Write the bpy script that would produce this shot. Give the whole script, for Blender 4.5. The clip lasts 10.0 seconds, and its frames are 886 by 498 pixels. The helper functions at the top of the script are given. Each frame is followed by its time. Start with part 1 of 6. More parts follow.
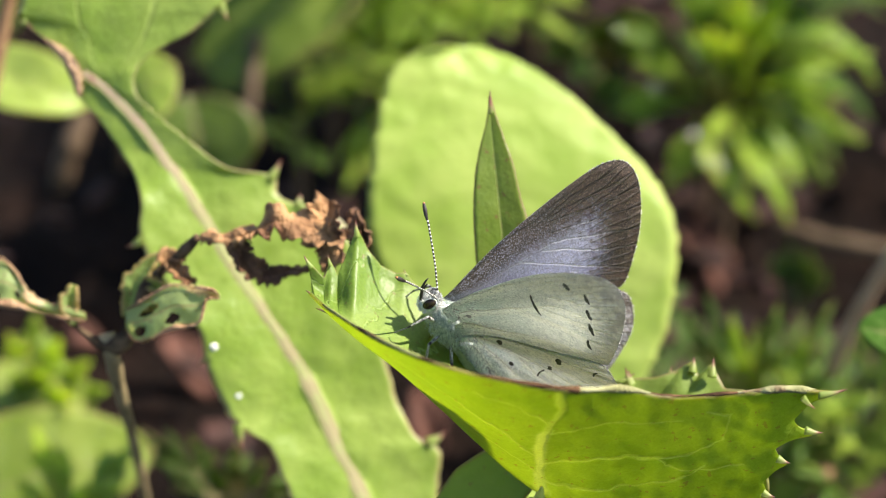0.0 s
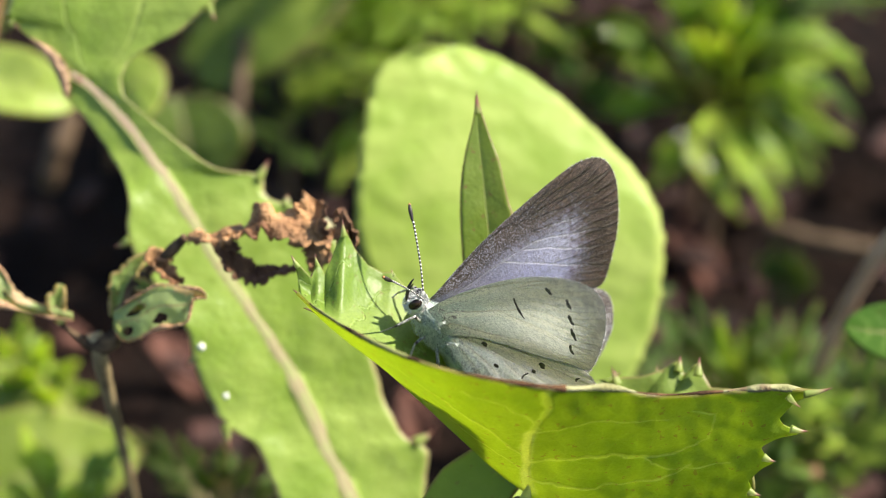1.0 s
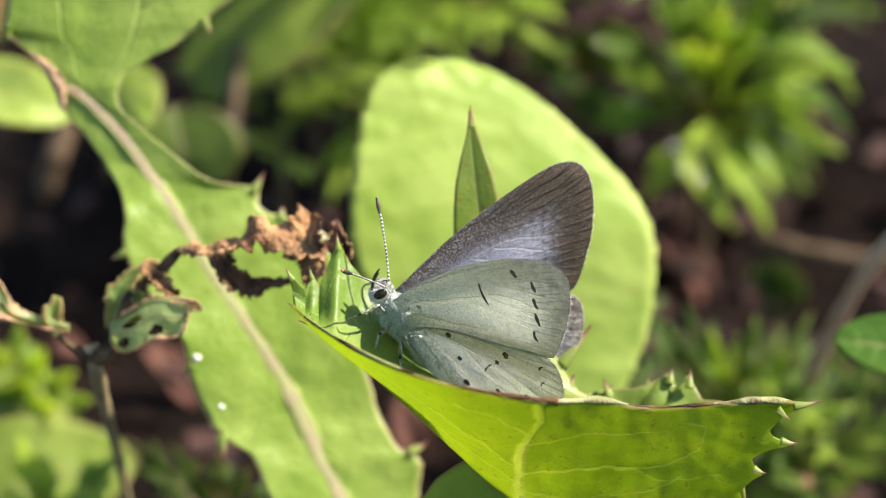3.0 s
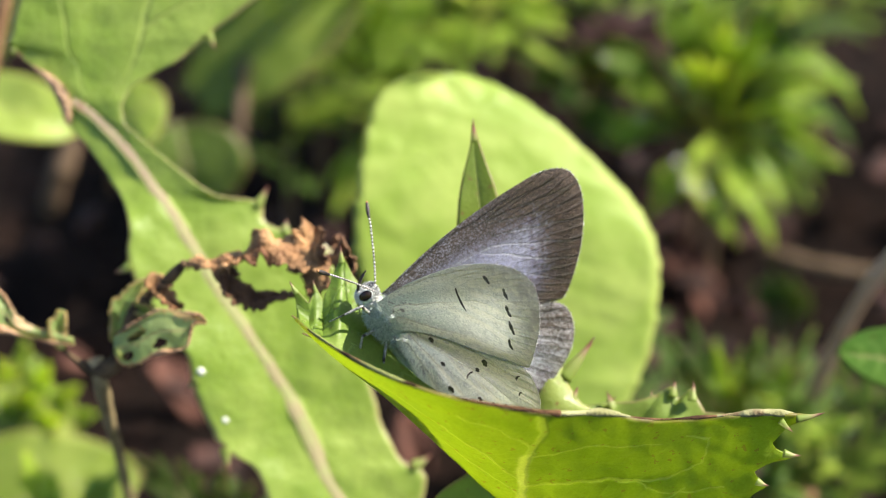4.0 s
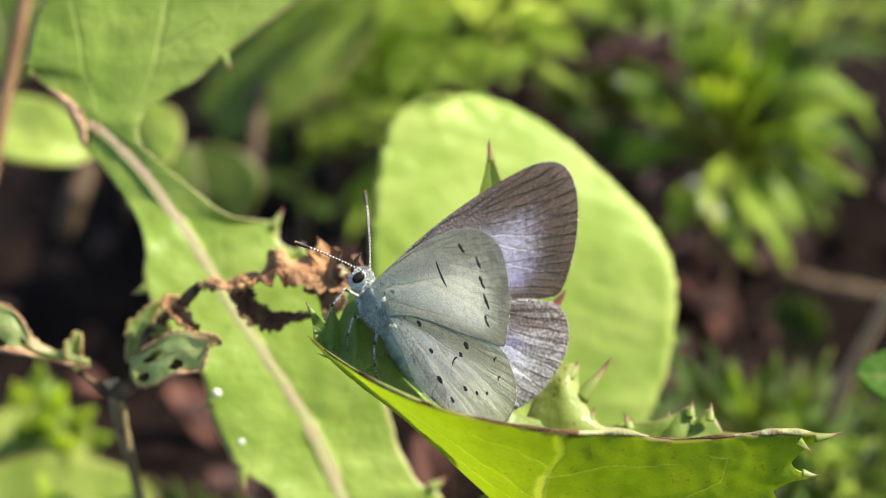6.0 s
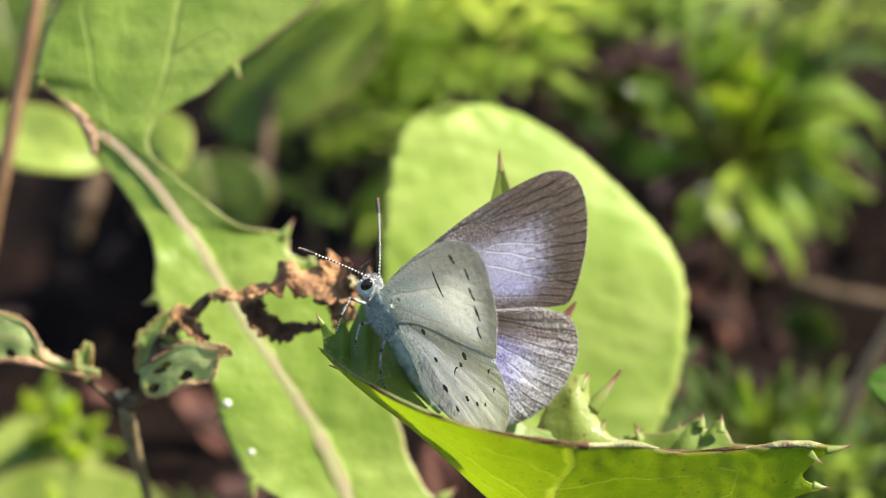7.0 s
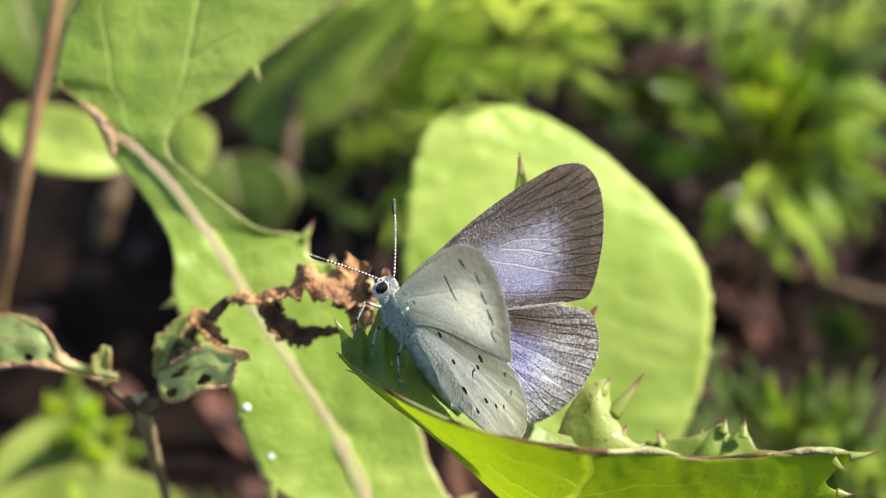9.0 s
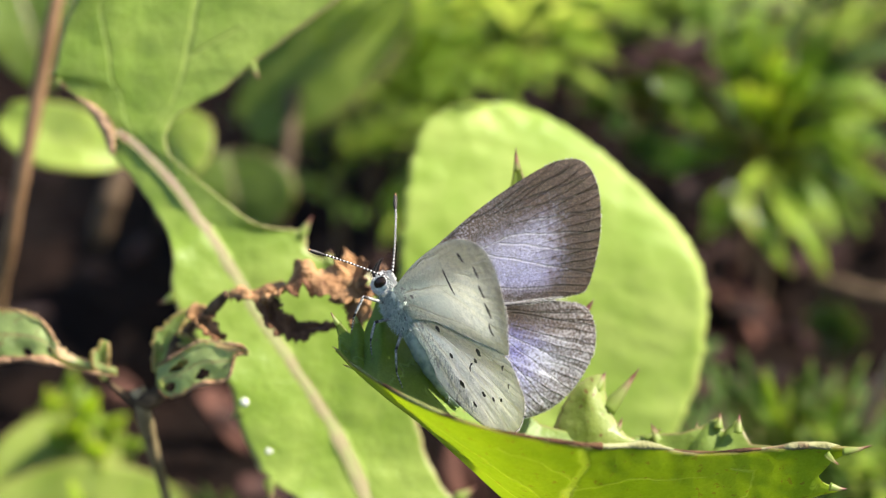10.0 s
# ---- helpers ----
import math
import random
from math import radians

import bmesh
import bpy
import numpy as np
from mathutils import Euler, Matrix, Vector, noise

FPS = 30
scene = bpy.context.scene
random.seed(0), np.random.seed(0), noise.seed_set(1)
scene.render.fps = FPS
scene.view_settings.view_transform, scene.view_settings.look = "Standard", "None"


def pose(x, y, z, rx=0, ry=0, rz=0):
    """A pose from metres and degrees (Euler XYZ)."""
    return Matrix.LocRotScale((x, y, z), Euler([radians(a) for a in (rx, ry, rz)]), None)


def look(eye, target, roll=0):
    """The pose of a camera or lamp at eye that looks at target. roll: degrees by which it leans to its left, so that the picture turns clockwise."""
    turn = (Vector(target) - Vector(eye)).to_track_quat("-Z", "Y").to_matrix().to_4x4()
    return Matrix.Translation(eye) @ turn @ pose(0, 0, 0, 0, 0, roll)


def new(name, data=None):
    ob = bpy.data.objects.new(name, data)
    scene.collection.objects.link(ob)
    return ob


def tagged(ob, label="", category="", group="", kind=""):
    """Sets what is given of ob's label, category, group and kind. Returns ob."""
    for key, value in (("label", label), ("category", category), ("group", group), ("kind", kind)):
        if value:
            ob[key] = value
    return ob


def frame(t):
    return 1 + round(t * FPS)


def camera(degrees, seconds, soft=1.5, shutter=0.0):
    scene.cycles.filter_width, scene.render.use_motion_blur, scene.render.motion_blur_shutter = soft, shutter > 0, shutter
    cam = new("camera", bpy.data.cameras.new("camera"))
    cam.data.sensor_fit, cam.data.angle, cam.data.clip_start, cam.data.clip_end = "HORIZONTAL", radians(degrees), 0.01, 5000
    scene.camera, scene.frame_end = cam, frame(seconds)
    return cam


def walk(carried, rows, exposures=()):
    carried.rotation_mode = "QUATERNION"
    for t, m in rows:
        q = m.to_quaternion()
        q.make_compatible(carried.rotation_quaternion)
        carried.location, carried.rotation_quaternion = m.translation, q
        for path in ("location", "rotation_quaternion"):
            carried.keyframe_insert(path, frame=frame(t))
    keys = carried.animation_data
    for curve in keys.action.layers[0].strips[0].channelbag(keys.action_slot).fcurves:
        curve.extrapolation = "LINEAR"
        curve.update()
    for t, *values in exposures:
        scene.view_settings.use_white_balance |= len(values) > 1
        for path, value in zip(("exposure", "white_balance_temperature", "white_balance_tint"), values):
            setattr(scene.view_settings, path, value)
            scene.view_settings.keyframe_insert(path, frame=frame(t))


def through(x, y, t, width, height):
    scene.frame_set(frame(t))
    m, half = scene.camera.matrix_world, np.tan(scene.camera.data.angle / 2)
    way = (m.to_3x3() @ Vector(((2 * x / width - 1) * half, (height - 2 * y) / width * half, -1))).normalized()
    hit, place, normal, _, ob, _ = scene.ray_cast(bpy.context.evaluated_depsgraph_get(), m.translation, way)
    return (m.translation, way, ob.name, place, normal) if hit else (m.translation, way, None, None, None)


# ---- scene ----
from mathutils.bvhtree import BVHTree

MM = 0.001
TILT = radians(35)
CENTRE = Vector((0, 0, 0.055))
AXES = Matrix(((1, 0, 0), (0, math.sin(TILT), math.cos(TILT)), (0, math.cos(TILT), -math.sin(TILT))))


def plan(p):
    """Plan axes in millimetres round the perch: across, up the slope, away from it."""
    return CENTRE + AXES @ Vector(p) * MM


# ---- camera ----
cam = camera(24, 10.0, soft=0.5)
cam.data.dof.use_dof = True
cam.data.dof.focus_distance = 0.1375
cam.data.dof.aperture_fstop = 24.0
walk(cam, [
    (0, pose(0.00000, -0.11468, 0.13530, 55.00, -0.00, 0.00)),
    (0.5, pose(-0.00006, -0.11455, 0.13578, 54.82, -0.08, -0.18)),
    (1, pose(0.00017, -0.11506, 0.13547, 55.02, -0.13, -0.27)),
    (1.5, pose(0.00059, -0.11486, 0.13600, 54.87, -0.19, -0.21)),
    (2, pose(0.00029, -0.11522, 0.13630, 54.94, -0.24, -0.39)),
    (3.5, pose(0.00038, -0.11601, 0.13661, 55.40, -0.24, -0.28)),
    (4, pose(0.00057, -0.11625, 0.13653, 55.66, -0.10, -0.20)),
    (4.5, pose(0.00025, -0.11617, 0.13679, 55.76, -0.19, -0.15)),
    (5, pose(0.00049, -0.11627, 0.13649, 55.99, 0.04, -0.09)),
    (6.5, pose(0.00034, -0.11626, 0.13600, 56.45, 0.28, 0.07)),
    (7, pose(0.00043, -0.11590, 0.13635, 56.50, 0.38, 0.29)),
    (7.5, pose(0.00093, -0.11559, 0.13606, 56.68, 0.65, 0.58)),
    (8, pose(0.00145, -0.11495, 0.13577, 56.71, 0.89, 0.88)),
    (8.5, pose(0.00129, -0.11477, 0.13580, 56.62, 0.85, 1.00)),
    (9, pose(0.00152, -0.11443, 0.13587, 56.44, 0.93, 1.09)),
    (9.5, pose(0.00141, -0.11466, 0.13646, 56.25, 0.84, 1.08)),
    (10, pose(0.00183, -0.11527, 0.13632, 56.36, 0.89, 1.14)),
])

# ---- light ----
SUN = Vector((0.68, 0.09, 0.72)).normalized()
world = bpy.data.worlds.new("sky")
scene.world = world
world.use_nodes = True
wn = world.node_tree
sky = wn.nodes.new("ShaderNodeTexSky")
sky.sky_type = "NISHITA"
sky.sun_disc = False
sky.sun_elevation = math.asin(SUN.z)
sky.sun_rotation = math.atan2(SUN.x, SUN.y)
wn.links.new(sky.outputs[0], wn.nodes["Background"].inputs[0])
wn.nodes["Background"].inputs[1].default_value = 0.085
sun_data = bpy.data.lights.new("sun", "SUN")
sun_data.energy = 4.5
sun_data.angle = radians(0.6)
sun_data.color = (1.0, 0.90, 0.775)
sun = new("sun", sun_data)
sun.matrix_world = look(SUN, (0, 0, 0))
scene.view_settings.exposure = 1.60


# ---- materials ----
class Nodes:
    """Short hand for a node material."""

    def __init__(self, name):
        self.mat = bpy.data.materials.new(name)
        self.mat.use_nodes = True
        self.tree = self.mat.node_tree
        self.bsdf = self.tree.nodes["Principled BSDF"]
        self.out = self.tree.nodes["Material Output"]

    def add(self, kind, **values):
        n = self.tree.nodes.new(kind)
        for key, value in values.items():
            if key == "operation":
                n.operation = value
            elif key == "blend":
                n.blend_type = value
            else:
                n.inputs[key].default_value = value
        return n

    def link(self, a, b):
        self.tree.links.new(a, b)

    def noise(self, scale, detail=4, rough=0.55, coords=None, stretch=None):
        n = self.add("ShaderNodeTexNoise", Scale=scale, Detail=detail, Roughness=rough)
        if coords is not None:
            if stretch:
                m = self.add("ShaderNodeMapping")
                m.inputs["Scale"].default_value = stretch
                self.link(coords, m.inputs[0])
                coords = m.outputs[0]
            self.link(coords, n.inputs["Vector"])
        return n.outputs["Fac"]

    def ramp(self, fac, stops):
        r = self.tree.nodes.new("ShaderNodeValToRGB")
        while len(r.color_ramp.elements) < len(stops):
            r.color_ramp.elements.new(0.5)
        for e, (p, c) in zip(r.color_ramp.elements, stops):
            e.position = p
            e.color = (*c, 1) if len(c) == 3 else c
        self.link(fac, r.inputs[0])
        return r.outputs[0]

    def mix(self, fac, a, b, blend="MIX"):
        n = self.tree.nodes.new("ShaderNodeMix")
        n.data_type = "RGBA"
        n.blend_type = blend
        for sock, v in ((n.inputs["Factor"], fac), (n.inputs[6], a), (n.inputs[7], b)):
            if isinstance(v, (int, float)):
                sock.default_value = v
            elif isinstance(v, tuple):
                sock.default_value = (*v, 1)
            else:
                self.link(v, sock)
        return n.outputs[2]

    def math(self, op, a, b=0.0, c=0.0):
        n = self.tree.nodes.new("ShaderNodeMath")
        n.operation = op
        for sock, v in zip(n.inputs, (a, b, c)):
            if isinstance(v, (int, float)):
                sock.default_value = v
            else:
                self.link(v, sock)
        return n.outputs[0]

    def step(self, v, lo, hi):
        n = self.tree.nodes.new("ShaderNodeMapRange")
        n.interpolation_type = "SMOOTHSTEP"
        self.link(v, n.inputs[0])
        n.inputs[1].default_value, n.inputs[2].default_value = lo, hi
        return n.outputs[0]

    def uv(self):
        n = self.tree.nodes.new("ShaderNodeUVMap")
        s = self.tree.nodes.new("ShaderNodeSeparateXYZ")
        self.link(n.outputs[0], s.inputs[0])
        return n.outputs[0], s.outputs[0], s.outputs[1]

    def obj(self):
        return self.tree.nodes.new("ShaderNodeTexCoord").outputs["Object"]

    def bump(self, height, strength, distance):
        b = self.add("ShaderNodeBump", Strength=strength, Distance=distance)
        self.link(height, b.inputs["Height"])
        self.link(b.outputs[0], self.bsdf.inputs["Normal"])
        return b.outputs[0]

    def set(self, colour=None, rough=0.5, spec=0.4, through=0.0, through_colour=None, normal=None):
        if colour is not None:
            if isinstance(colour, tuple):
                self.bsdf.inputs["Base Color"].default_value = (*colour, 1)
            else:
                self.link(colour, self.bsdf.inputs["Base Color"])
        if isinstance(rough, (int, float)):
            self.bsdf.inputs["Roughness"].default_value = rough
        else:
            self.link(rough, self.bsdf.inputs["Roughness"])
        self.bsdf.inputs["Specular IOR Level"].default_value = spec
        if through:
            t = self.tree.nodes.new("ShaderNodeBsdfTranslucent")
            if through_colour is not None:
                self.link(through_colour, t.inputs[0])
            if normal is not None:
                self.link(normal, t.inputs["Normal"])
            m = self.tree.nodes.new("ShaderNodeMixShader")
            m.inputs[0].default_value = through
            self.link(self.bsdf.outputs[0], m.inputs[1])
            self.link(t.outputs[0], m.inputs[2])
            self.link(m.outputs[0], self.out.inputs[0])
        return self.mat


def line_mask(n, x, y, p, q, width):
    """One on a straight vein from p to q (millimetres on the blade), fading at its sides."""
    dx, dy = q[0] - p[0], q[1] - p[1]
    ll = dx * dx + dy * dy
    ax, ay = n.math("SUBTRACT", x, p[0]), n.math("SUBTRACT", y, p[1])
    t = n.math("DIVIDE", n.math("ADD", n.math("MULTIPLY", ax, dx), n.math("MULTIPLY", ay, dy)), ll)
    t = n.math("MINIMUM", n.math("MAXIMUM", t, 0.0), 1.0)
    ex, ey = n.math("SUBTRACT", ax, n.math("MULTIPLY", t, dx)), n.math("SUBTRACT", ay, n.math("MULTIPLY", t, dy))
    d = n.math("SQRT", n.math("ADD", n.math("MULTIPLY", ex, ex), n.math("MULTIPLY", ey, ey)))
    return n.math("SUBTRACT", 1.0, n.step(d, width * 0.4, width * 1.1))


def leaf_material(name, dark, light, through, vein=(0.30, 0.42, 0.12), rib=(0.34, 0.30, 0.16), ribs=0.05, veins=9.0, specks=0.35, brim=0.975, vein_paths=(), rough=0.42, margin=(0.20, 0.10, 0.08), glow=(1.32, 1.28, 0.55), spec=0.45, net=0.0, lines=()):
    """Blade with a pale midrib, arched side veins, blotches, specks and a thin reddish margin."""
    n = Nodes(name)
    uvv, a, s = n.uv()
    ob = n.obj()
    side = n.math("ABSOLUTE", n.math("SUBTRACT", a, 0.5))
    side = n.math("MULTIPLY", side, 2.0)
    blot = n.noise(160, 5, 0.6, ob)
    fine = n.noise(1500, 3, 0.6, ob)
    col = n.mix(n.step(blot, 0.35, 0.68), dark, light)
    col = n.mix(n.math("MULTIPLY", fine, 0.35), col, (dark[0] * 0.6, dark[1] * 0.7, dark[2] * 0.6))
    wob = n.math("MULTIPLY", n.math("SUBTRACT", n.noise(9, 3, 0.5, uvv), 0.5), 0.12)
    arch = n.math("SUBTRACT", n.math("ADD", s, wob), n.math("MULTIPLY", n.math("POWER", side, 1.3), 0.13))
    wave = n.math("ABSOLUTE", n.math("SUBTRACT", n.math("FRACT", n.math("MULTIPLY", arch, veins)), 0.5))
    line = n.math("SUBTRACT", 1.0, n.step(wave, 0.012, 0.05))
    line = n.math("MULTIPLY", line, n.math("SUBTRACT", 1.0, n.step(side, 0.55, 0.95)))
    col = n.mix(n.math("MULTIPLY", line, 0.38), col, vein)
    mid = n.math("SUBTRACT", 1.0, n.step(side, ribs * 0.6, ribs * 1.5)) if ribs else n.math("MULTIPLY", side, 0.0)
    ribcol = n.mix(n.step(n.noise(40, 4, 0.6, uvv), 0.45, 0.62), rib, (rib[0] * 0.95, rib[1] * 0.62, rib[2] * 0.85))
    col = n.mix(n.math("MULTIPLY", mid, 0.8), col, ribcol)
    if vein_paths:
        vx = n.math("ADD", n.math("MULTIPLY", s, 34.0), n.math("MULTIPLY", n.math("SUBTRACT", n.noise(190, 3, 0.55, ob), 0.5), 2.2))
        vy = n.math("ADD", n.math("MULTIPLY", n.math("SUBTRACT", a, 0.5), 16.3), n.math("MULTIPLY", n.math("SUBTRACT", n.noise(240, 3, 0.55, ob), 0.5), 2.0))
    for p, q, width in vein_paths:
        near = line_mask(n, vx, vy, p, q, width)
        line = n.math("MAXIMUM", line, near)
    if vein_paths:
        col = n.mix(n.math("MULTIPLY", line, 0.36), col, (0.50, 0.55, 0.18))
        for p, q, width in vein_paths[:3]:
            col = n.mix(n.math("MULTIPLY", line_mask(n, vx, vy, p, q, width * 1.5), 0.5), col, (0.50, 0.53, 0.26))
    if name in ("perch_blade", "sowthistle_blade", "young_blade", "lobed_blade", "speckled_lobe"):
        col = n.mix(1.0, col, n.ramp(n.noise(5200, 3, 0.7, ob), [(0.34, (0.84, 0.86, 0.80)), (0.66, (1.10, 1.08, 1.10))]), "MULTIPLY")
    if lines:
        wx = n.math("ADD", n.math("MULTIPLY", a, 20.0), n.math("MULTIPLY", n.math("SUBTRACT", n.noise(120, 3, 0.5, ob), 0.5), 1.2))
        wy = n.math("MULTIPLY", s, 60.0)
        for p, q in lines:
            near = line_mask(n, wx, wy, (p[0] * 20, p[1] * 60), (q[0] * 20, q[1] * 60), 0.22)
            line = n.math("MAXIMUM", line, near)
        col = n.mix(n.math("MULTIPLY", line, 0.40), col, (light[0] * 1.25, light[1] * 1.12, light[2] * 1.5))
    mesh = None
    if net:
        cells = n.add("ShaderNodeTexVoronoi", Scale=780.0)
        cells.feature = "DISTANCE_TO_EDGE"
        shift = n.tree.nodes.new("ShaderNodeVectorMath")
        shift.operation = "MULTIPLY_ADD"
        wander = n.add("ShaderNodeTexNoise", Scale=600.0, Detail=3.0)
        n.link(ob, wander.inputs["Vector"])
        n.link(wander.outputs["Color"], shift.inputs[0])
        shift.inputs[1].default_value = (0.0012, 0.0012, 0.0012)
        n.link(ob, shift.inputs[2])
        n.link(shift.outputs[0], cells.inputs["Vector"])
        mesh = n.math("SUBTRACT", 1.0, n.step(cells.outputs["Distance"], 0.02, 0.12))
        col = n.mix(n.math("MULTIPLY", mesh, net), col, (light[0] * 1.5, light[1] * 1.4, light[2] * 2.2))
    spots = n.step(n.noise(1900, 2, 0.5, ob), 0.655, 0.70)
    col = n.mix(n.math("MULTIPLY", spots, specks), col, (0.16, 0.05, 0.035))
    edge = n.step(n.math("ADD", side, n.math("MULTIPLY", n.noise(300, 3, 0.6, ob), 0.04)), brim, brim + 0.035)
    col = n.mix(n.math("MULTIPLY", edge, 0.7), col, margin)
    if "withered" in name:
        col = n.mix(n.step(n.noise(300, 3, 0.5, ob), 0.60, 0.64), col, (0.50, 0.36, 0.19))
    if "feathery" in name:
        info = n.tree.nodes.new("ShaderNodeObjectInfo").outputs["Random"]
        col = n.mix(1.0, col, n.ramp(info, [(0.0, (0.62, 0.72, 0.75)), (0.5, (1.0, 1.0, 1.0)), (1.0, (1.2, 1.15, 0.95))]), "MULTIPLY")
    relief = n.math("ADD", n.math("MULTIPLY", fine, 0.25), n.math("ADD", n.math("MULTIPLY", blot, 0.8), n.math("MULTIPLY", n.math("ADD", line, mid), -0.5)))
    if net:
        relief = n.math("ADD", relief, n.math("MULTIPLY", mesh, -0.05))
    nor = n.bump(relief, 0.45, 0.0006)
    g = n.add("ShaderNodeGamma", Gamma=0.45)
    n.link(col, g.inputs[0])
    tc = n.mix(1.0, g.outputs[0], glow, "MULTIPLY")
    r = n.math("ADD", n.math("MULTIPLY", blot, 0.25), rough - 0.12)
    return n.set(col, r, spec, through, tc, nor)


PERCH_VEINS = (((22.2, 0.0), (21.0, 1.1), 0.40), ((21.0, 1.1), (20.0, 2.5), 0.38), ((20.0, 2.5), (18.95, 4.3), 0.36), ((18.95, 4.3), (17.9, 7.8), 0.30), ((20.1, 2.2), (23.1, 3.4), 0.14), ((23.1, 3.4), (26.5, 4.2), 0.123), ((26.5, 4.2), (29.2, 5.4), 0.106), ((29.2, 5.4), (28.6, 6.9), 0.09), ((28.6, 6.9), (26.9, 7.2), 0.073), ((21.1, 0.6), (24.5, 1.6), 0.11), ((24.5, 1.6), (27.9, 2.7), 0.097), ((27.9, 2.7), (29.2, 4.0), 0.084), ((19.3, 4.5), (21.8, 5.4), 0.1), ((21.8, 5.4), (23.8, 6.2), 0.088), ((23.8, 6.2), (25.8, 6.6), 0.076), ((20.1, 2.4), (17.0, 3.4), 0.12), ((17.0, 3.4), (12.9, 4.0), 0.106), ((12.9, 4.0), (9.2, 4.4), 0.091), ((19.2, 4.8), (17.7, 5.6), 0.09), ((17.7, 5.6), (15.0, 6.2), 0.079), ((20.9, 1.2), (17.7, 1.6), 0.1), ((17.7, 1.6), (14.3, 1.8), 0.088), ((26.5, 4.2), (29.9, 3.6), 0.08), ((29.9, 3.6), (31.6, 3.2), 0.07))
GREEN = leaf_material("sowthistle_blade", (0.13, 0.21, 0.028), (0.215, 0.29, 0.062), 0.28, rough=0.46, spec=0.35, ribs=0.0)
PALE = leaf_material("pale_blade", (0.26, 0.35, 0.055), (0.35, 0.44, 0.10), 0.40, ribs=0.015, veins=7, specks=0.0)
LOWLEAF = leaf_material("low_blade", (0.18, 0.25, 0.032), (0.27, 0.335, 0.07), 0.35, ribs=0.012, veins=6.0, specks=0.1)
PERCH_PLAIN = leaf_material("perch_lobe", (0.15, 0.24, 0.03), (0.23, 0.32, 0.05), 0.55, ribs=0.0, veins=0.0, specks=0.4)
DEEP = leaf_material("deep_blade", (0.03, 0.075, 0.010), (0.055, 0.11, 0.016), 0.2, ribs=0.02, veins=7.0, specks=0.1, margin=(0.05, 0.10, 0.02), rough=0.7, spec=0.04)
PERCH = leaf_material("perch_blade", (0.17, 0.25, 0.020), (0.25, 0.33, 0.035), 0.58, ribs=0.0, veins=0.0, specks=0.6, vein_paths=PERCH_VEINS, glow=(1.2, 1.24, 0.42), net=0.07)
UPRIGHT = leaf_material("young_blade", (0.10, 0.16, 0.015), (0.16, 0.22, 0.03), 0.36, ribs=0.03, veins=0.0, specks=0.7, rib=(0.30, 0.36, 0.12))
BROAD = leaf_material("broad_blade", (0.235, 0.335, 0.052), (0.34, 0.425, 0.10), 0.30, ribs=0.0, veins=0.0, specks=0.0, rough=0.46, spec=0.28, margin=(0.36, 0.41, 0.13))
YELLOWISH = leaf_material("yellowish_blade", (0.11, 0.165, 0.02), (0.175, 0.225, 0.04), 0.22, rough=0.6, spec=0.2, ribs=0.015, veins=6.0, specks=0.2)
OLIVE = leaf_material("olive_blade", (0.075, 0.12, 0.013), (0.125, 0.18, 0.026), 0.25, ribs=0.03, veins=6.0, specks=0.0)
FERN = leaf_material("feathery_blade", (0.20, 0.32, 0.04), (0.33, 0.42, 0.09), 0.52, ribs=0.03, veins=0.0, specks=0.0, spec=0.3, glow=(1.2, 1.26, 0.45))
FERN_BRIGHT = leaf_material("feathery_bright", (0.23, 0.37, 0.035), (0.38, 0.48, 0.08), 0.54, ribs=0.03, veins=0.0, specks=0.0, spec=0.3, glow=(1.2, 1.26, 0.45))
# the next two are darkened copies of FERN, with the bed's shade in their colour
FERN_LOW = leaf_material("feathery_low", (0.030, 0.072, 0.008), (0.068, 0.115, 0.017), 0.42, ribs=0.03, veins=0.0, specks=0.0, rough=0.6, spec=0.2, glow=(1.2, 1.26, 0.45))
FERN_SHADED = leaf_material("feathery_shaded", (0.045, 0.10, 0.014), (0.085, 0.15, 0.026), 0.36, ribs=0.03, veins=0.0, specks=0.0, rough=0.6, spec=0.2, glow=(1.2, 1.26, 0.45))
WITHERED = leaf_material("withered_green", (0.20, 0.28, 0.09), (0.34, 0.41, 0.17), 0.4, specks=0.8, brim=0.88, ribs=0.03, rib=(0.3, 0.2, 0.1), margin=(0.34, 0.19, 0.09))


def plain_material(name, a, b, scale, rough, bump=0.3, depth=0.0004, fine=4.0, spec=0.3, third=None):
    n = Nodes(name)
    ob = n.obj()
    x = n.noise(scale, 5, 0.62, ob)
    y = n.noise(scale * fine, 4, 0.6, ob)
    col = n.mix(n.step(x, 0.35, 0.66), a, b)
    if third:
        col = n.mix(n.step(n.noise(scale * 0.45, 4, 0.6, ob), 0.52, 0.62), col, third)
    col = n.mix(n.math("MULTIPLY", y, 0.5), col, (a[0] * 0.5, a[1] * 0.5, a[2] * 0.5))
    n.bump(n.math("ADD", x, n.math("MULTIPLY", y, 0.5)), bump, depth)
    return n.set(col, rough, spec)


